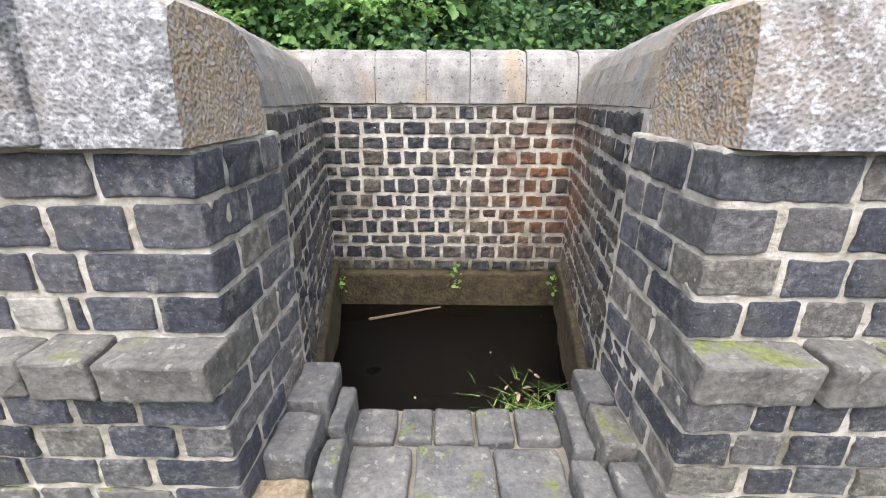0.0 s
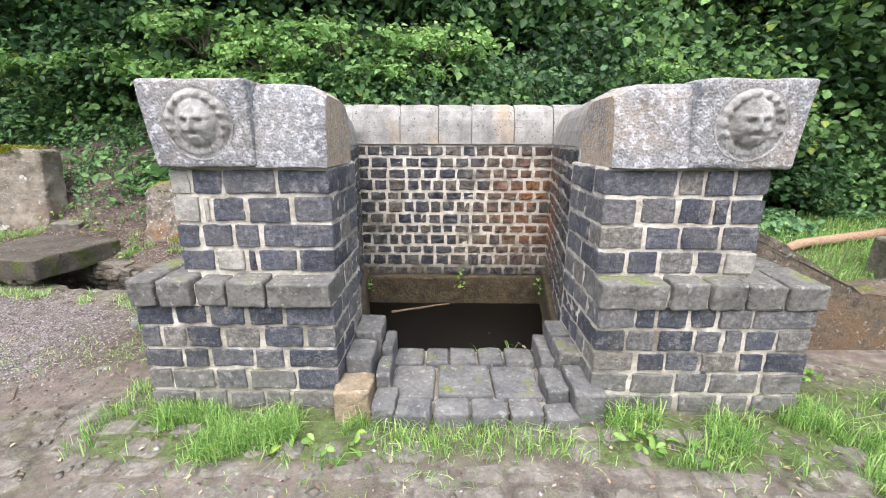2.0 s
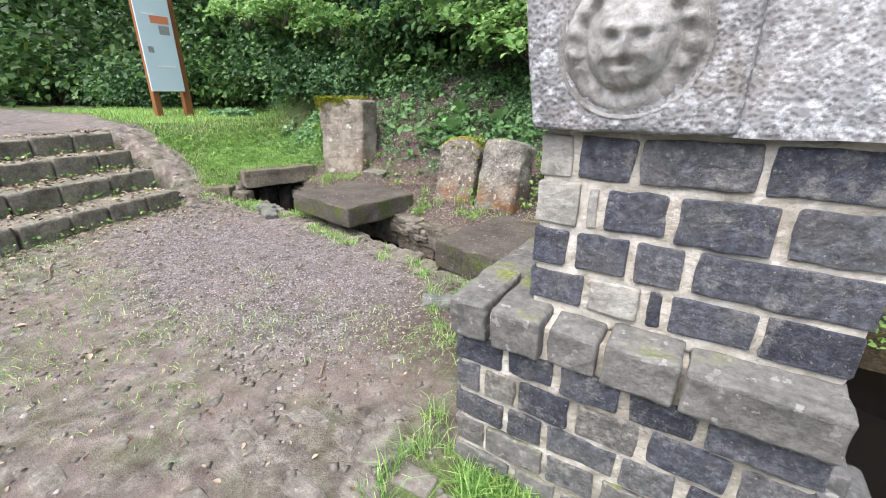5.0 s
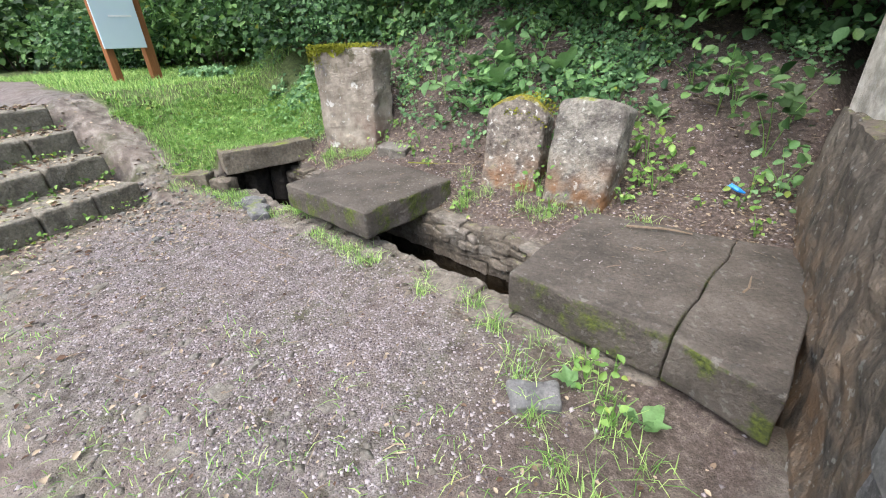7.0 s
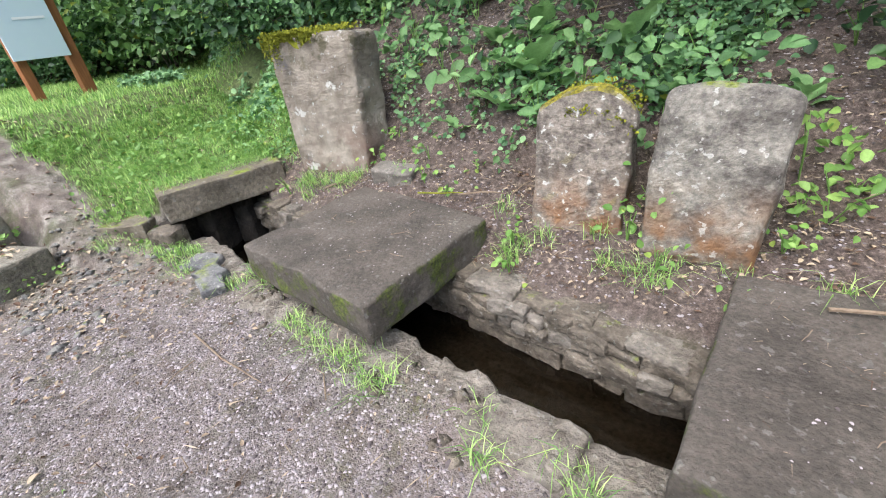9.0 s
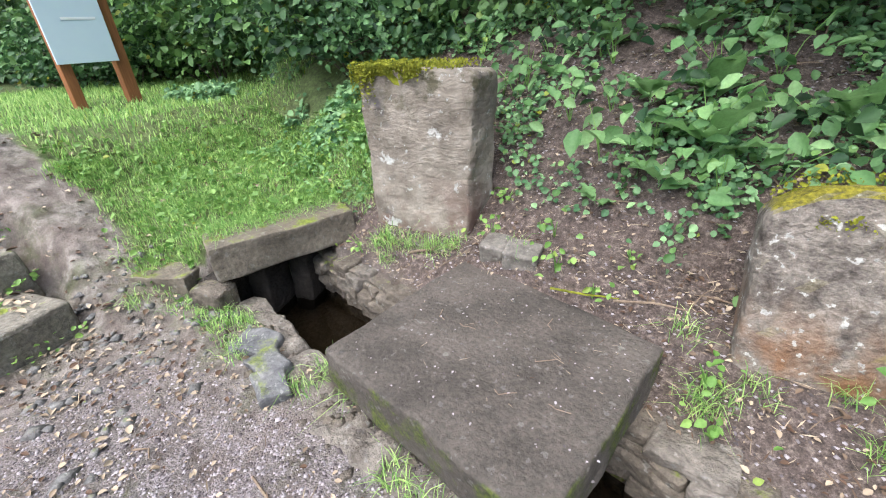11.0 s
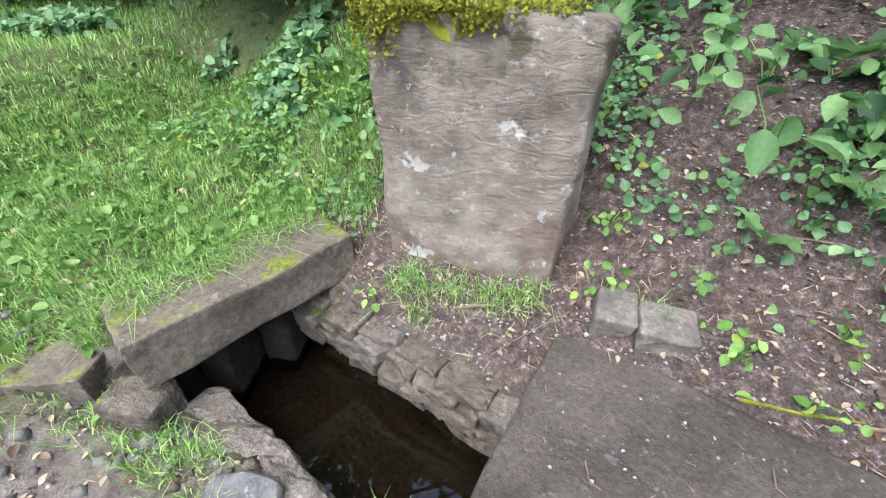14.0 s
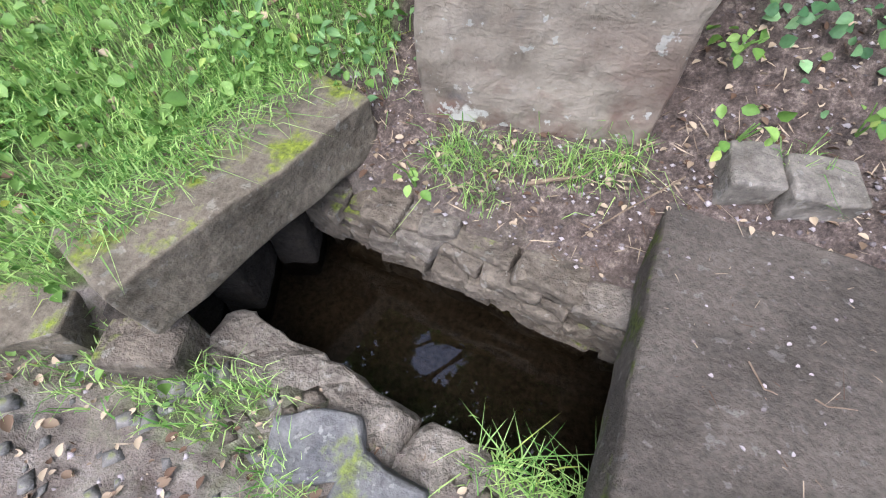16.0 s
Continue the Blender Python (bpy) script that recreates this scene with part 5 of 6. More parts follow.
for k, (x, z) in enumerate(((-6.72, 0.2), (-7.22, 0.42), (-7.68, 0.64), (-8.10, 0.86))):
    n, a = 330, math.radians(15.0 - k)
    u, v = -0.5 * g.random(n) ** 0.8, -3.2 * g.random(n)
    p = np.stack([x + u * math.cos(a) - v * math.sin(a), 2.38 + u * math.sin(a) + v * math.cos(a), np.full(n, z + 0.014)], 1)
    stuff(fill("fallen_leaves", leaf_verts(p, g.uniform(0.02, 0.065, n), g, 0.3, None, 0.6), 8, LEAF, M_DEAD), "pale dry leaves lying on the stone step", "dead leaves")
    n = 150
    u, v = 0.03 + 0.12 * g.random(n) ** 2, -3.2 * g.random(n)
    x, y = x + u * math.cos(a) - v * math.sin(a), 2.38 + u * math.sin(a) + v * math.cos(a)
    low = z - 0.215 if k else 0.01
    p = np.stack([x, y, low + g.uniform(0.0, 0.07, n)], 1)
    stuff(fill("step_weeds", leaf_verts(p, g.uniform(0.02, 0.05, n), g, 0.6), 8, LEAF, M_LIME), "small green weeds along the foot of the step", "weeds")

OCT = [(0, 2, 4), (2, 1, 4), (1, 3, 4), (3, 0, 4), (2, 0, 5), (1, 2, 5), (3, 1, 5), (0, 3, 5)]


def pebbles(name, n, box, size, keep, label, mat=None):
    p = scatter(n, box, keep, g)
    s = g.uniform(*size, n)[:, None] * g.uniform(0.7, 1.3, (n, 3))
    v = np.empty((n, 6, 3))
    for k, (ax, sg) in enumerate(((0, -1), (0, 1), (1, -1), (1, 1), (2, 1), (2, -1))):
        off = g.normal(0, 0.25, (n, 3)) * s * 0.5
        off[:, ax] += sg * s[:, ax] * (0.5 if ax == 2 else 1)
        v[:, k] = p + off
    stuff(fill(name, v, 6, OCT, mat or M_PEBBLE), label, "gravel")


pebbles("gravel", 17000, (-6.4, -2.2, 0.2, 2.8), (0.003, 0.010), lambda x, y: gravel_at(x, y), "fine pinkish grey gravel trodden into the path")
pebbles("gravel", 1500, (-6.5, 3.0, -2.5, 2.8), (0.006, 0.018), lambda x, y: 0.5, "small stones in the trodden earth")
pebbles("soil_crumbs", 7000, (-6.1, -1.4, 3.1, 5.0), (0.004, 0.011), lambda x, y: litter_at(x, y), "pale crumbs and seeds in the dark soil")


pebbles("path_stones", 1700, (-6.6, 2.4, -1.6, 1.6), (0.008, 0.032), lambda x, y: 0.35 + 0.5 * nz(x, y, 7.0, 1.1), "small grey stones bedded in the path", M_COBBLE)


pebbles("rubble", 190, (-7.0, -5.3, 1.9, 2.95), (0.012, 0.045), lambda x, y: 0.3 + 0.7 * smooth(-5.8, -6.3, x), "loose grey stones at the foot of the steps", M_LEDGE)
pebbles("channel_edge_stones", 160, (-5.9, -2.0, 2.1, 3.0), (0.012, 0.04), lambda x, y: smooth(0.45, 0.1, near_edge(x) - y), "small stones along the channel", M_BED)


def twig(a, b, r0, label="dry twig lying on the ground", mat=None, sag=0.02):
    a, b = Vector(a), Vector(b)
    m = (a + b) / 2 + Vector((g.normal(0, sag), g.normal(0, sag), abs(g.normal(0, sag * 0.3))))
    ob = part("twig", tube([a, (a + m) / 2, m, (m + b) / 2 + Vector((0, 0, 0.003)), b], [r0, r0 * 0.95, r0 * 0.85, r0 * 0.7, r0 * 0.5], 5), mat or M_TWIG)
    return tagged(ob, label, "twig", "twigs lying about")


def on(x, y, up=0.008):
    return (x, y, ground_z(x, y) + up)


twig(on(-4.95, 2.35), on(-4.3, 2.28), 0.006, "long pale dry stalk on the gravel")
twig(on(-2.45, 0.95), on(-2.55, 1.08), 0.007)
twig(on(-5.6, 0.75), on(-5.2, 0.62), 0.008)
twig((-4.28, 3.6, 0.36), (-3.98, 3.64, 0.375), 0.006, "lichened yellow twig at the slab's edge", M_MOSS)
twig((-4.0, 3.62, 0.37), (-3.72, 3.68, 0.38), 0.006)
twig((-2.35, 3.25, 0.275), (-2.0, 3.3, 0.275), 0.008, "pale dry stalk on the slab")
twig((-1.75, 2.75, 0.272), (-1.72, 2.92, 0.272), 0.006, "pale curved twig on the slab")
twig((-0.62, 3.0, -0.345), (-0.02, 3.2, -0.33), 0.012, "bleached stick floating in the basin")
twig(on(-5.25, 3.72), on(-5.08, 3.76), 0.008)
for k in range(26):
    x, y = g.uniform(-6, -1.6), g.uniform(3.6, 5.6)
    a = g.uniform(0, 6.3)
    l = g.uniform(0.12, 0.4)
    twig(on(x, y, 0.02), on(x + l * math.cos(a), y + l * math.sin(a) * 0.6, 0.03), g.uniform(0.003, 0.006))
for k in range(16):
    x, y = g.uniform(-5.8, -2.6), g.uniform(0.9, 2.4)
    a = g.uniform(0, 6.3)
    l = g.uniform(0.05, 0.2)
    twig(on(x, y), on(x + l * math.cos(a), y + l * math.sin(a)), g.uniform(0.002, 0.005))
for k in range(12):
    x, y, z = ((g.uniform(-4.7, -3.95), g.uniform(2.9, 3.5), 0.317) if k % 2 else (g.uniform(-2.5, -2.0), g.uniform(2.6, 3.3), 0.267))
    a = g.uniform(0, 6.3)
    twig((x, y, z), (x + 0.08 * math.cos(a), y + 0.08 * math.sin(a), z), 0.0022)
n = 160
p = np.stack([g.uniform(-4.85, -3.8, n), g.uniform(2.75, 3.55, n), np.full(n, 0.319)], 1)
stuff(fill("slab_crumbs", leaf_verts(p, g.uniform(0.004, 0.014, n), g, 0.2), 8, LEAF, M_PEBBLE), "pale petals and crumbs on the slab", "crumbs")
p = p[:110] * np.array([0.8, 1, 1]) + np.array([1.15, -0.2, -0.05])
stuff(fill("slab_crumbs", leaf_verts(p, g.uniform(0.004, 0.014, 110), g, 0.2), 8, LEAF, M_PEBBLE), "pale petals and crumbs on the slab", "crumbs")

# dirt, needles and bits of straw on the slabs
for x0, x1, y0, y1, z in ((-4.85, -3.85, 2.78, 3.55, 0.318), (-2.6, -1.6, 2.45, 3.3, 0.268)):
    n = 90
    p = np.stack([g.uniform(x0, x1, n), y0 + (y1 - y0) * g.random(n) ** 0.6, np.full(n, z)], 1)
    v = blade_verts(p, g.uniform(0.006, 0.024, n), g.uniform(0.0015, 0.003, n), g, 1.2)
    v[:, :, 2] = z + (v[:, :, 2] - z) * 0.06
    stuff(fill("straw", v, 5, THIN, M_DEAD), "bits of straw and bud scales on the slab", "straw")

# fine straw and stalks over the soil, weeds in the lawn
for n, box, lab in ((4200, (-6.1, -1.4, 3.25, 5.6), "thin dry straw and stalks on the soil"), (500, (-6.3, -2.4, 0.8, 2.7), "bits of dry straw on the gravel")):
    p = scatter(n, box, lambda x, y: 0.7, g)
    p[:, 2] += 0.014
    a, l, w = g.uniform(0, 6.283, n), g.uniform(0.008, 0.05, n), g.uniform(0.0013, 0.003, n)
    dx, dy = np.cos(a), np.sin(a)
    v = np.empty((n, 4, 3))
    for k, (e, sd, up) in enumerate(((-1, 0, 0.0), (0, 1, 0.004), (1, 0, 0.008), (0, -1, 0.004))):
        v[:, k, 0] = p[:, 0] + e * l * dx - sd * w * dy
        v[:, k, 1] = p[:, 1] + e * l * dy + sd * w * dx
        v[:, k, 2] = p[:, 2] + up * g.uniform(0.3, 1.6, n)
    stuff(fill("straw", v, 4, [(0, 1, 3), (1, 2, 3)], M_DEAD), lab, "straw")
for k in range(80):
    x = g.uniform(-7.6, -5.85)
    y = g.uniform(far_edge(x) + 0.3, 4.8)
    plant((x, y), int(g.integers(7, 15)), (0.03, 0.06), g.uniform(0.06, 0.12), M_LIME if k % 2 else M_DOCK, "low broad-leaved weed in the lawn", g, 0.07, 0.55)
for x in (-5.12, -5.02, -4.93, -4.86):
    y = near_edge(x) - 0.03
    p = np.stack([g.normal(x, 0.04, 60), g.normal(y, 0.03, 60), np.full(60, ground_z(x, y) - 0.01)], 1)
    stuff(fill("grass_tuft", blade_verts(p, g.uniform(0.05, 0.14, 60), g.uniform(0.003, 0.006, 60), g, 0.6), 5, THIN, M_GRASS), "small green grass tuft at the channel's edge", "grass")

n = 420
x, y = g.uniform(-5.6, -4.95, n), g.normal(3.79, 0.035, n)
p = np.stack([x, y, [ground_z(a, b) - 0.004 for a, b in zip(x, y)]], 1)
stuff(fill("grass_tuft", blade_verts(p, g.uniform(0.025, 0.07, n), g.uniform(0.002, 0.004, n), g, 0.8), 5, THIN, M_GRASS), "short green grass along the foot of the upright block", "grass")

# the log and loose stones on the slope
log = part("fallen_log", tube([(3.1, 3.0, ground_z(3.1, 3.0) + 0.06), (3.7, 3.3, ground_z(3.7, 3.3) + 0.07), (4.5, 3.6, ground_z(4.5, 3.6) + 0.08), (5.6, 4.0, ground_z(5.6, 4.0) + 0.09)], [0.04, 0.05, 0.055, 0.06], 12), M_LOG, smooth=True)
tagged(log, "stripped reddish log lying in the grass", "log")
for x, y, w, d, h, m in ((2.5, 0.85, 0.42, 0.2, 0.1, M_LEDGE), (4.3, 2.6, 0.7, 0.4, 0.45, M_STEP)):
    st = part("loose_stone", rough_box(w, d, h, 0.03, 0.08, 0.02, 6, w * 30), m)
    st.matrix_world = pose(x, y, ground_z(x, y) - 0.03, 0, 0, -12)
    tagged(st, "grey stone lying in the grass", "stone")

# moss on the standing stones


def moss(cx, cy, z, w, d, turn, lean, seed, drop):
    nx, ny = 26, 12
    verts = []
    for j in range(ny + 1):
        for i in range(nx + 1):
            u, t = i / nx, j / ny
            x, y = (u - 0.5) * w, (t - 0.5) * d
            thick = 0.006 + 0.045 * max(0.0, nz(x * 6 + seed, y * 6, 1.0) + 0.35) - 0.05 * smooth(0.45, 0.9, u + 0.35 * nz(x, y, seed, 5)) * (seed < 5)
            edge = min(u, 1 - u, t, 1 - t)
            z0 = thick - (0.03 if edge < 0.01 else 0) + 0.012 * nz(x * 30, y * 30, seed)
            if t < 0.1:
                z0 -= drop * (0.1 - t) / 0.1 * max(0.0, 0.9 - u + 0.4 * nz(x * 8, 2.0, seed))
                y = -d / 2 - 0.012
            verts.append((x, y, z0))
    faces = [(j * (nx + 1) + i, j * (nx + 1) + i + 1, (j + 1) * (nx + 1) + i + 1, (j + 1) * (nx + 1) + i) for j in range(ny) for i in range(nx)]
    ob = mesh_ob("moss", verts, faces, M_MOSS, smooth=True)
    ob.matrix_world = pose(cx, cy, z, -lean, 0, turn)
    return tagged(ob, "cushion of yellow-green moss on the stone", "moss")


moss(-5.47, 4.07, 1.288, 0.5, 0.28, 0, 2, 1, 0.06)
n = 2600
p = np.stack([-5.72 + 0.76 * g.random(n) ** 1.5, g.uniform(3.9, 4.2, n), g.uniform(1.295, 1.33, n)], 1)
k = 1300
p[:k, 0] = g.uniform(-5.72, -5.18, k)
p[:k, 1] = 3.893
p[:k, 2] = 1.315 - np.abs(g.normal(0, 0.06, k)) * (0.35 + 0.9 * (np.sin(p[:k, 0] * 13) > -0.3)) * np.clip((-5.1 - p[:k, 0]) * 2.2, 0.25, 1.0)
stuff(fill("moss_sprigs", leaf_verts(p, g.uniform(0.008, 0.022, n), g, 0.9, np.array([0, -0.6, 0.6])), 8, LEAF, M_MOSS), "yellow-green moss sprigs on the stone", "moss")

n = 700
a = g.uniform(-0.23, 0.23, n)
t = g.uniform(-0.13, 0.13, n)
p = np.stack([-3.32 + a, 3.91 + t, 0.893 - 0.12 * np.abs(a / 0.24) ** 2.2 + t * 0.28], 1)
p[:220, 1], p[:220, 2] = 3.775 - 0.02, 0.84 - np.abs(g.normal(0, 0.05, 220)) - 0.10 * np.abs(a[:220] / 0.24) ** 2.2
stuff(fill("moss_sprigs", leaf_verts(p, g.uniform(0.008, 0.022, n), g, 0.9, np.array([0, -0.6, 0.6])), 8, LEAF, M_MOSS), "olive moss sprigs on the short stone", "moss")
scrap = part("plastic_scrap", tube([(-1.9, 3.86, ground_z(-1.9, 3.86) + 0.03), (-1.86, 3.87, ground_z(-1.86, 3.87) + 0.06), (-1.82, 3.85, ground_z(-1.82, 3.85) + 0.05), (-1.78, 3.86, ground_z(-1.78, 3.86) + 0.03)], [0.008, 0.02, 0.016, 0.006], 6), simple("blue_plastic", (0.02, 0.2, 0.6), (0.04, 0.3, 0.75), 20, 0.4, 0.2))
tagged(scrap, "crumpled scrap of bright blue plastic on the soil", "litter")

# cobbles bedded in the mud before the basin
paving = empty("cobbles", (0, 0, 0), "flat worn cobbles sunk in the trodden mud", "cobbles", kind="structure")
kinds = []
for k in range(8):
    bm = rough_box(1, 1, 1, 0.2, 2.0, 0.09, 2.2, k * 7)
    me = bpy.data.meshes.new("cobble")
    bmesh.ops.recalc_face_normals(bm, faces=bm.faces)
    bm.to_mesh(me)
    bm.free()
    me.materials.append(M_COBBLE)
    kinds.append(me)
q = random.Random(31)
y = -0.95
while y < 0.72:
    d = q.uniform(0.10, 0.15)
    x = -3.3 + q.uniform(0, 0.1)
    while x < 2.6:
        w = q.uniform(0.12, 0.24)
        fade = smooth(-3.3, -1.8, x) if y > -0.2 else smooth(-3.6, -2.6, x)
        if q.random() < (0.9 if -1.8 < x and y < 0.45 else 0.72) * (0.35 + 0.65 * fade):
            c = new("cobble", q.choice(kinds))
            c.parent = paving
            top = ground_z(x + w / 2, y + d / 2) + q.uniform(-0.004, 0.013)
            c.matrix_basis = pose(x + w / 2, y + d / 2, top - 0.08, q.uniform(-3, 3), q.uniform(-3, 3), q.uniform(-9, 9)) @ Matrix.Diagonal((w - 0.015, d - 0.015, 0.08, 1))
        x += w
    y += d
for k in range(190):
    x, y = q.uniform(-6.2, -1.7), q.uniform(-1.4, 1.5)
    w, d = q.uniform(0.05, 0.15), q.uniform(0.04, 0.11)
    c = new("cobble", q.choice(kinds))
    c.parent = paving
    c.matrix_basis = pose(x, y, ground_z(x, y) - 0.05 + q.uniform(-0.004, 0.009), q.uniform(-5, 5), q.uniform(-5, 5), q.uniform(0, 180)) @ Matrix.Diagonal((w, d, 0.05, 1))

# information board
board = empty("information_board", (-9.6, 3.87, 1.0), "pale blue information board on two brown timber posts", "information board")
for y, w in ((-0.24, 0.1), (0.29, 0.13)):
    part("post", rough_box(0.13, w, 2.05, 0.008, 0.5, 0.0, 1, 1), M_WOOD, board, "reddish brown timber post").matrix_basis = pose(-0.05, y, -0.05)
M_PANEL = simple("printed_panel", (0.56, 0.68, 0.74), (0.62, 0.73, 0.78), 2, 0.35, 0.0)
M_INKS = {"orange": simple("orange_print", (0.62, 0.2, 0.1), (0.7, 0.27, 0.14), 5, 0.4, 0.0), "grey": simple("grey_print", (0.2, 0.2, 0.2), (0.4, 0.4, 0.38), 30, 0.4, 0.0), "white": simple("white_print", (0.8, 0.82, 0.82), (0.85, 0.86, 0.86), 5, 0.4, 0.0)}
part("panel", rough_box(0.03, 0.56, 1.5, 0.004, 0.5, 0.0, 1, 1), M_PANEL, board, "pale blue printed panel").matrix_basis = pose(0.04, -0.03, 0.4)
for y, z, w, h, ink in ((0.05, 1.50, 0.3, 0.12, "orange"), (0.1, 1.33, 0.17, 0.14, "grey"), (-0.18, 1.03, 0.09, 0.1, "grey"), (0.02, 0.80, 0.3, 0.025, "white"), (-0.12, 1.62, 0.2, 0.03, "white")):
    part("print", rough_box(0.004, w, h, 0.001, 0.3, 0.0, 1, 1), M_INKS[ink], board).matrix_basis = pose(0.0575, y, z)

# ---- shrubs and trees ----


def bush(rx, ry, rz, n, size, mat, rng, name, label, cat, stems=9, stem=0.012, toward=(0, -0.5, 0.7), spread_=0.16):
    """A shrub round its base: stems to leafy sprays on an uneven shell."""
    thing = empty(name, (0, 0, 0), label, cat)
    m = max(8, n // 26)
    d = rng.normal(0, 1, (m, 3))
    d[:, 2] = np.abs(d[:, 2]) * 0.9 - 0.15
    d /= np.linalg.norm(d, axis=1)[:, None]
    rad = rng.uniform(0.45, 1.08, m)[:, None]
    c = d * rad * np.array([rx, ry, rz]) + np.array([0, 0, rz * 0.35])
    for k in range(stems):
        q = c[k] * 0.92
        part("stem", tube([(0, 0, -0.15), tuple(q * 0.4 + rng.normal(0, 0.06, 3) + np.array([0, 0, rz * 0.15])), tuple(q * 0.75 + rng.normal(0, 0.05, 3)), tuple(q)], [stem, stem * 0.8, stem * 0.55, stem * 0.3], 5), M_BARK, thing)
    which = rng.integers(0, m, n)
    flat = rng.normal(0, 1, (n, 3)) * np.array([1, 1, 0.55]) * spread_ * (rx + rz) / 1.6
    p = c[which] + flat
    fill("foliage", leaf_verts(p, rng.uniform(*size, n), rng, 0.5, np.array(toward), 0.8), 8, LEAF, mat, thing)
    return thing


def place(things, spots):
    """Puts the first at the first spot of its kind and copies at the others."""
    used = set()
    for k, (i, x, y, z, turn, s) in enumerate(spots):
        m = pose(x, y, z, 0, 0, turn) @ Matrix.Scale(s, 4)
        if i not in used:
            things[i].matrix_world = m
            used.add(i)
        else:
            made = copy_thing(things[i], pose(x, y, z, 0, 0, turn))
            made.scale = (s, s, s)


h = np.random.default_rng(5)
shrubs = [bush(0.95, 0.8, 0.95, 1500, (0.05, 0.115), M_BRAMBLE, h, "bramble_bush", "dense dark green bramble bush on the wooded bank", "bush"),
          bush(0.9, 0.85, 1.05, 1500, (0.06, 0.13), M_SHRUB, h, "hazel_bush", "green hazel bush with broad round leaves", "bush"),
          bush(1.0, 0.8, 0.85, 1600, (0.045, 0.105), M_BRAMBLE, h, "bramble_bush", "dense dark green bramble bush on the wooded bank", "bush"),
          bush(0.9, 0.9, 1.1, 1700, (0.06, 0.13), M_FOREST, h, "elder_bush", "shaded dark green elder bush", "bush"),
          bush(1.0, 0.75, 0.38, 620, (0.07, 0.14), M_HAZEL, h, "hazel_bough", "hazel bough reaching out of the wood, its leaves coloured as sunlit", "bough", 10, 0.01, (0, -0.35, 0.9), 0.13)]
spots = []
for k, x in enumerate(np.arange(-1.5, 7.5, 0.7)):
    y = 4.85 + (0.7 if x > 1.9 else 0) + h.uniform(-0.15, 0.3)
    if h.random() < 0.3:
        continue
    spots.append(((0, 2, 0, 1)[k % 4], x, y + 0.2, ground_z(x, y) + (0.3 if x < 1.9 else 0.0), h.uniform(-30, 30), h.uniform(0.8, 1.1)))
for k, x in enumerate(np.arange(-6.6, 8, 0.8)):
    y = 6.1 + h.uniform(-0.25, 0.4) if x > -5 or x < -6 else 6.0
    if h.random() < 0.18:
        continue
    spots.append(((k + 1) % 4, x, y, ground_z(x, y) - 0.1, h.uniform(-40, 40), h.uniform(1.0, 1.3)))
for k, x in enumerate(np.arange(-8, 10, 1.0)):
    y = 7.8 + h.uniform(-0.3, 0.5)
    spots.append(((k + 2) % 4, x, y, ground_z(x, y) - 0.1, h.uniform(-40, 40), h.uniform(1.4, 1.8)))
for x, y, s, i in ((-7.1, 5.3, 0.9, 0), (-7.9, 5.7, 1.0, 3), (-8.8, 6.0, 1.1, 0), (-9.6, 6.3, 1.2, 2), (-6.4, 5.1, 0.7, 2), (-10.6, 5.8, 1.1, 1), (-11.6, 5.0, 1.0, 2), (-12.4, 4.6, 1.0, 0), (-12.0, 5.9, 1.4, 3), (-13.5, 5.2, 1.3, 1), (-14.6, 5.6, 1.5, 3), (-15.8, 6.0, 1.7, 0)):
    spots.append((i, x, y, ground_z(x, y) - 0.05, h.uniform(-40, 40), s))
# boughs that hang over the bank
for x, y, z, s, i in ((-2.2, 5.3, 1.9, 0.8, 1), (-1.2, 5.0, 2.3, 0.8, 1), (-3.4, 5.6, 2.3, 0.9, 1), (-5.9, 5.6, 2.0, 0.8, 1), (-4.7, 5.9, 2.2, 0.9, 1), (2.6, 4.9, 1.7, 0.9, 3), (3.8, 5.0, 1.8, 1.0, 3)):
    spots.append((i, x, y, z - 0.7, h.uniform(-40, 40), s))
# front boughs in the lighter leaf colour that paints them as lit
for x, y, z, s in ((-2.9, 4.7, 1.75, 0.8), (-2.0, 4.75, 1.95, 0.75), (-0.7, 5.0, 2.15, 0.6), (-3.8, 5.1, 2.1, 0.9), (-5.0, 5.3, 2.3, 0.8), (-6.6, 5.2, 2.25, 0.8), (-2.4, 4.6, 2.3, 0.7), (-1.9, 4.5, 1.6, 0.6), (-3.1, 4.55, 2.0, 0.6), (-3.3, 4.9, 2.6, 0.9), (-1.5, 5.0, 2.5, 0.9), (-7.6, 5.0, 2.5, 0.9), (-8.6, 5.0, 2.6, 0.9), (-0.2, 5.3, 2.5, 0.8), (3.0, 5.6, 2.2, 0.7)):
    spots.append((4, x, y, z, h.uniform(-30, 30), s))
place(shrubs, spots)


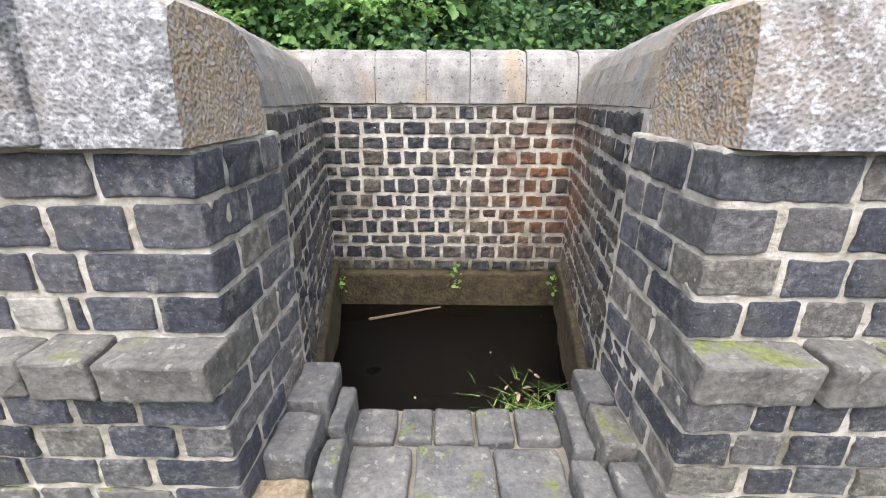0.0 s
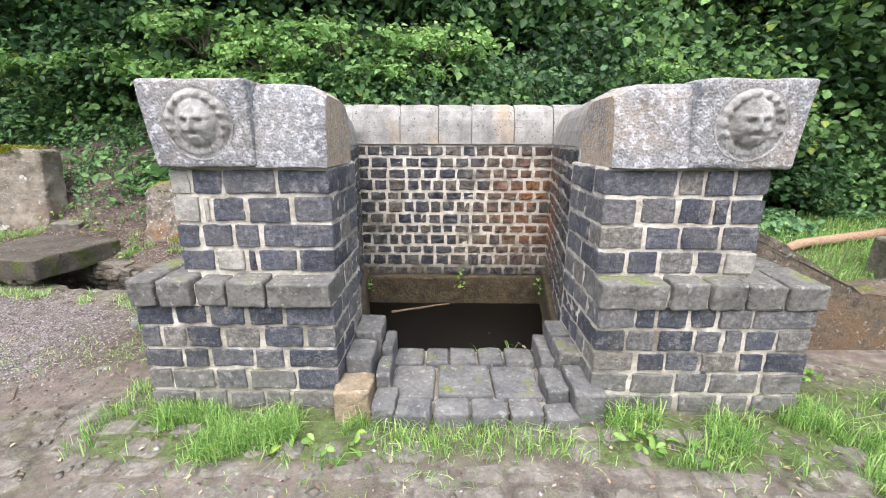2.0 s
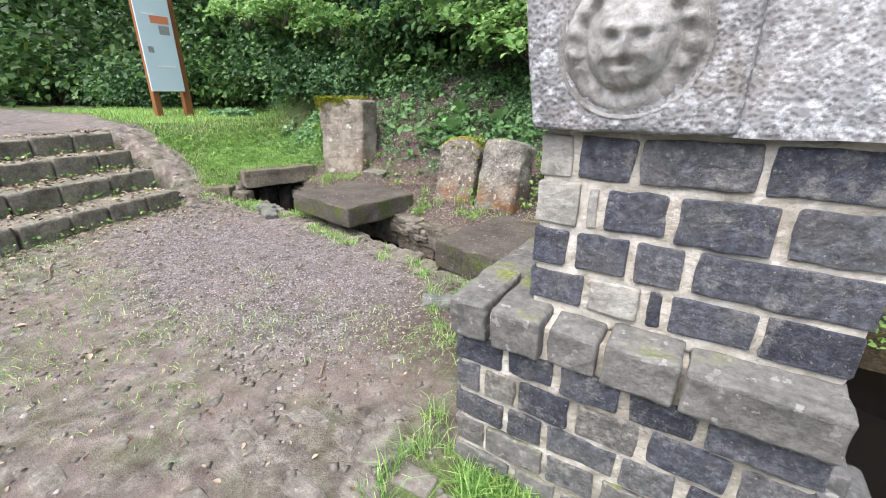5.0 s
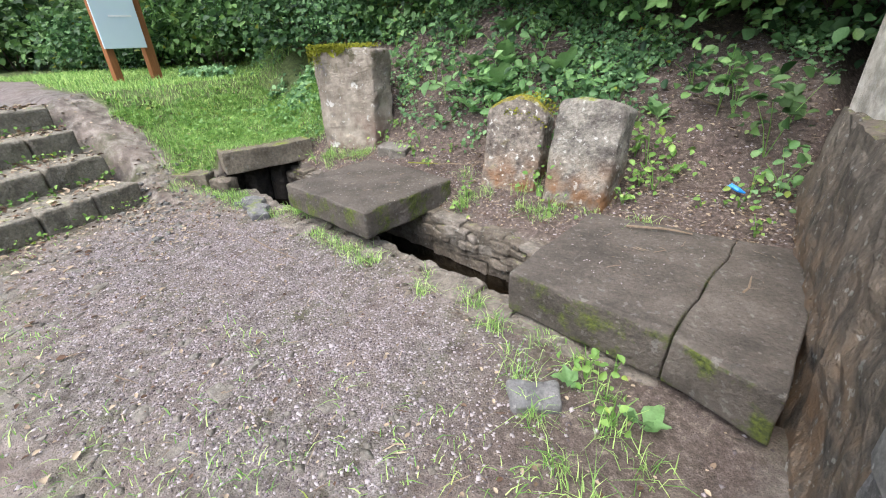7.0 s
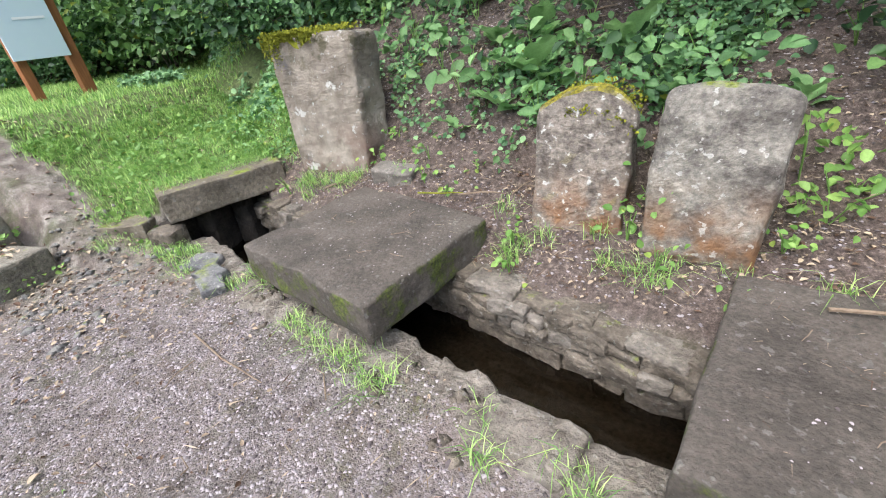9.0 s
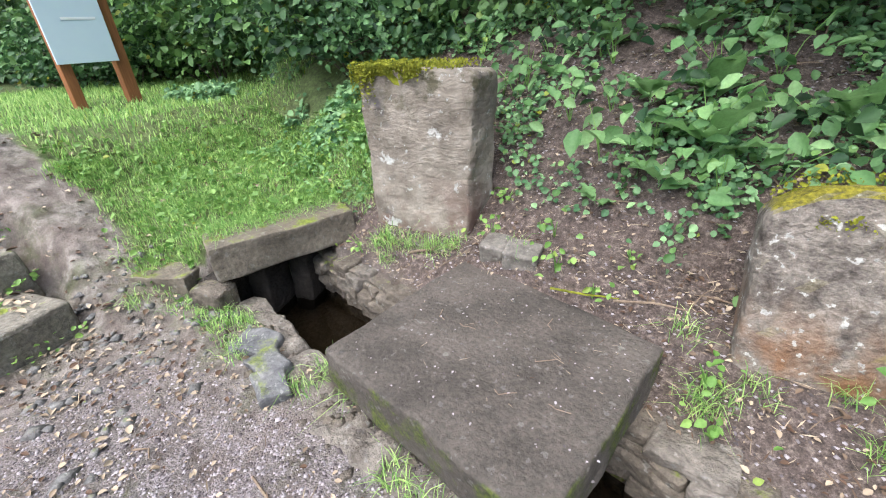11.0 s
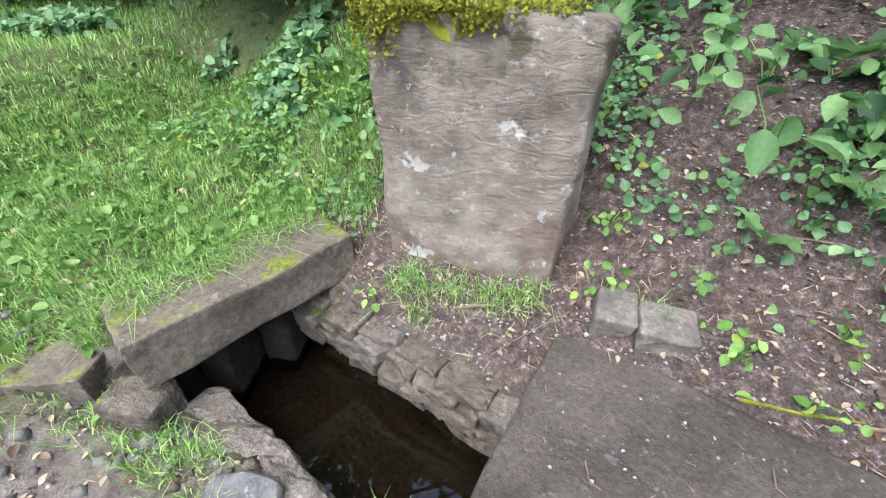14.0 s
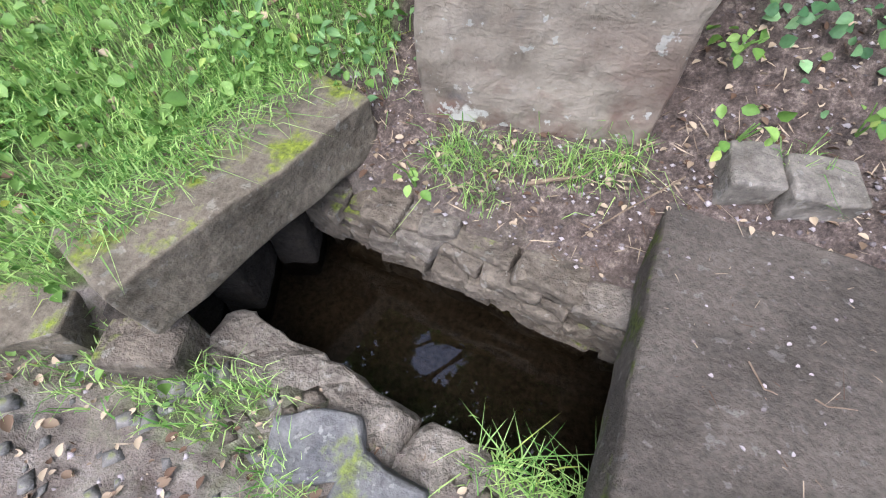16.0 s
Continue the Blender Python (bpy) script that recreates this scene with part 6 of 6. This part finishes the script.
def tree(height, n, rng, name, label):
    thing = empty(name, (0, 0, 0), label, "tree")
    pts, rad = [], []
    for k in range(8):
        t = k / 7
        pts.append((rng.normal(0, 0.12) * t, rng.normal(0, 0.12) * t, -0.3 + height * 0.85 * t))
        rad.append(0.17 * (1 - 0.8 * t) + 0.02 + (0.08 if k == 0 else 0))
    part("trunk", tube(pts, rad, 9), M_BARK, thing, "rough dark bark", True)
    cents = []
    for k in range(16):
        t = 0.2 + 0.75 * k / 15
        a = k * 2.4 + rng.normal(0, 0.3)
        base = Vector(pts[min(7, int(t * 7))])
        l = height * 0.33 * (1.15 - 0.6 * t)
        tip = base + Vector((math.cos(a) * l, math.sin(a) * l, l * 0.25))
        part("limb", tube([base, base.lerp(tip, 0.5) + Vector((0, 0, 0.12 * l)), tip], [0.055, 0.035, 0.012], 5), M_BARK, thing)
        for f in (0.35, 0.55, 0.75, 0.95, 1.1):
            for _ in range(2):
                cents.append(np.array(base.lerp(tip, f)) + rng.normal(0, 0.09 * height, 3) * np.array([1, 1, 0.5]))
    cents = np.array(cents)
    p = cents[rng.integers(0, len(cents), n)] + rng.normal(0, 1, (n, 3)) * np.array([0.5, 0.5, 0.26]) * height / 8
    fill("crown", leaf_verts(p, rng.uniform(0.09, 0.22, n), rng, 0.55, np.array([0, -0.2, 0.8]), 0.8), 8, LEAF, M_FOREST, thing)
    return thing


def overhang(rng):
    """A tall tree on the bank whose boughs meet over the channel, with a gap open to the sky."""
    foot = Vector((-4.2, 8.6, ground_z(-4.2, 8.6) - 0.3))
    thing = empty("woodland_tree", tuple(foot), "tall broadleaf tree with boughs hanging over the channel", "tree")
    part("trunk", tube([(0, 0, 0), (0.05, -0.05, 1.2), (-0.05, -0.2, 2.6), (0.0, -0.4, 4.2), (0.05, -0.5, 6.0)], [0.28, 0.22, 0.19, 0.14, 0.06], 10), M_BARK, thing, "rough dark bark", True)
    cents = []
    for k in range(34):
        tip = Vector((rng.uniform(-9.5, 0.5), rng.uniform(3.6, 6.8), rng.uniform(5.0, 7.2))) - foot
        base = Vector((0, -0.25, rng.uniform(2.2, 4.6)))
        mid = base.lerp(tip, 0.55) + Vector((0, 0, 0.35))
        part("limb", tube([base, mid, tip], [0.07, 0.045, 0.012], 5), M_BARK, thing)
        for f in (0.3, 0.5, 0.7, 0.85, 1.0):
            for _ in range(3):
                cents.append(np.array(base.lerp(tip, f)) + rng.normal(0, 0.45, 3) * np.array([1, 1, 0.4]))
    cents = np.array(cents)
    n = 34000
    p = cents[rng.integers(0, len(cents), n)] + rng.normal(0, 1, (n, 3)) * np.array([0.34, 0.34, 0.16])
    w = p + np.array(foot)
    up = w[:, 2] + 0.25
    gap = np.hypot(w[:, 0] - (-5.3 - 0.17 * up), w[:, 1] - (3.25 + 0.34 * up)) > 0.1 * up + 0.15 * np.sin(w[:, 0] * 9) * np.sin(w[:, 1] * 7)
    p = p[gap & (w[:, 2] > 4.2)]
    fill("crown", leaf_verts(p, rng.uniform(0.1, 0.2, len(p)), rng, 0.5, np.array([0, -0.2, 0.8]), 0.8), 8, LEAF, M_FOREST, thing)


trees = [tree(8.0, 7500, h, "woodland_tree", "dark green broadleaf tree of the wood"), tree(9.5, 8000, h, "woodland_tree", "dark green broadleaf tree of the wood"), tree(7.0, 7000, h, "woodland_tree", "dark green broadleaf tree of the wood")]
spots = []
for k, x in enumerate(np.arange(-11, 13, 2.2)):
    y = 10.2 + h.uniform(-0.8, 1.2)
    if -9.5 < x < -4.5:
        continue
    spots.append((k % 3, x, y, ground_z(x, y) - 0.2, h.uniform(0, 360), h.uniform(0.9, 1.15)))
for k, x in enumerate(np.arange(-24, 20, 3.2)):
    y = 14.5 + h.uniform(-1, 1.5)
    spots.append(((k + 1) % 3, x, y, ground_z(x, y) - 0.2, h.uniform(0, 360), h.uniform(1.1, 1.4)))
# the three trees at y < -10 are unseen, added for light and reflections
for k, (x, y) in enumerate(((-14, 8.2), (-17, 7.5), (-20, 6.8), (-24, 6.2), (-28, 5.2), (-29, 2.0), (-30, -1.0), (-27, -3.5), (-24, -5), (-20, -6.5), (-16, -8.5), (-32, 3.5), (-34, 0.5), (-33, 7), (-11, 7.6), (13, 5), (15, 0), (14, -6), (9, -12), (2, -13), (-6, -12), (11, 7.5), (9, 3.5))):
    spots.append((k % 3, x, y, ground_z(x, y) - 0.2, h.uniform(0, 360), h.uniform(0.9, 1.25)))
place(trees, spots)
overhang(h)
for k, (x, y) in enumerate(((-18, 4.6), (-20.5, 4.2), (-23, 3.6), (-26, 2.6), (-26.5, 0.2), (-25, -2.4), (-21, -4.8), (-17, -6.5))):
    m = copy_thing(shrubs[(k * 2 + 1) % 4], pose(x, y, ground_z(x, y) - 0.1, 0, 0, 40 * k))
    m.scale = (2.0, 2.0, 1.8)

# bricks of the walls, last
clad_pier(pier_left, -1)
clad_pier(pier_right, 1)
rows = courses_between(-0.06, 1.35, 12, 8)
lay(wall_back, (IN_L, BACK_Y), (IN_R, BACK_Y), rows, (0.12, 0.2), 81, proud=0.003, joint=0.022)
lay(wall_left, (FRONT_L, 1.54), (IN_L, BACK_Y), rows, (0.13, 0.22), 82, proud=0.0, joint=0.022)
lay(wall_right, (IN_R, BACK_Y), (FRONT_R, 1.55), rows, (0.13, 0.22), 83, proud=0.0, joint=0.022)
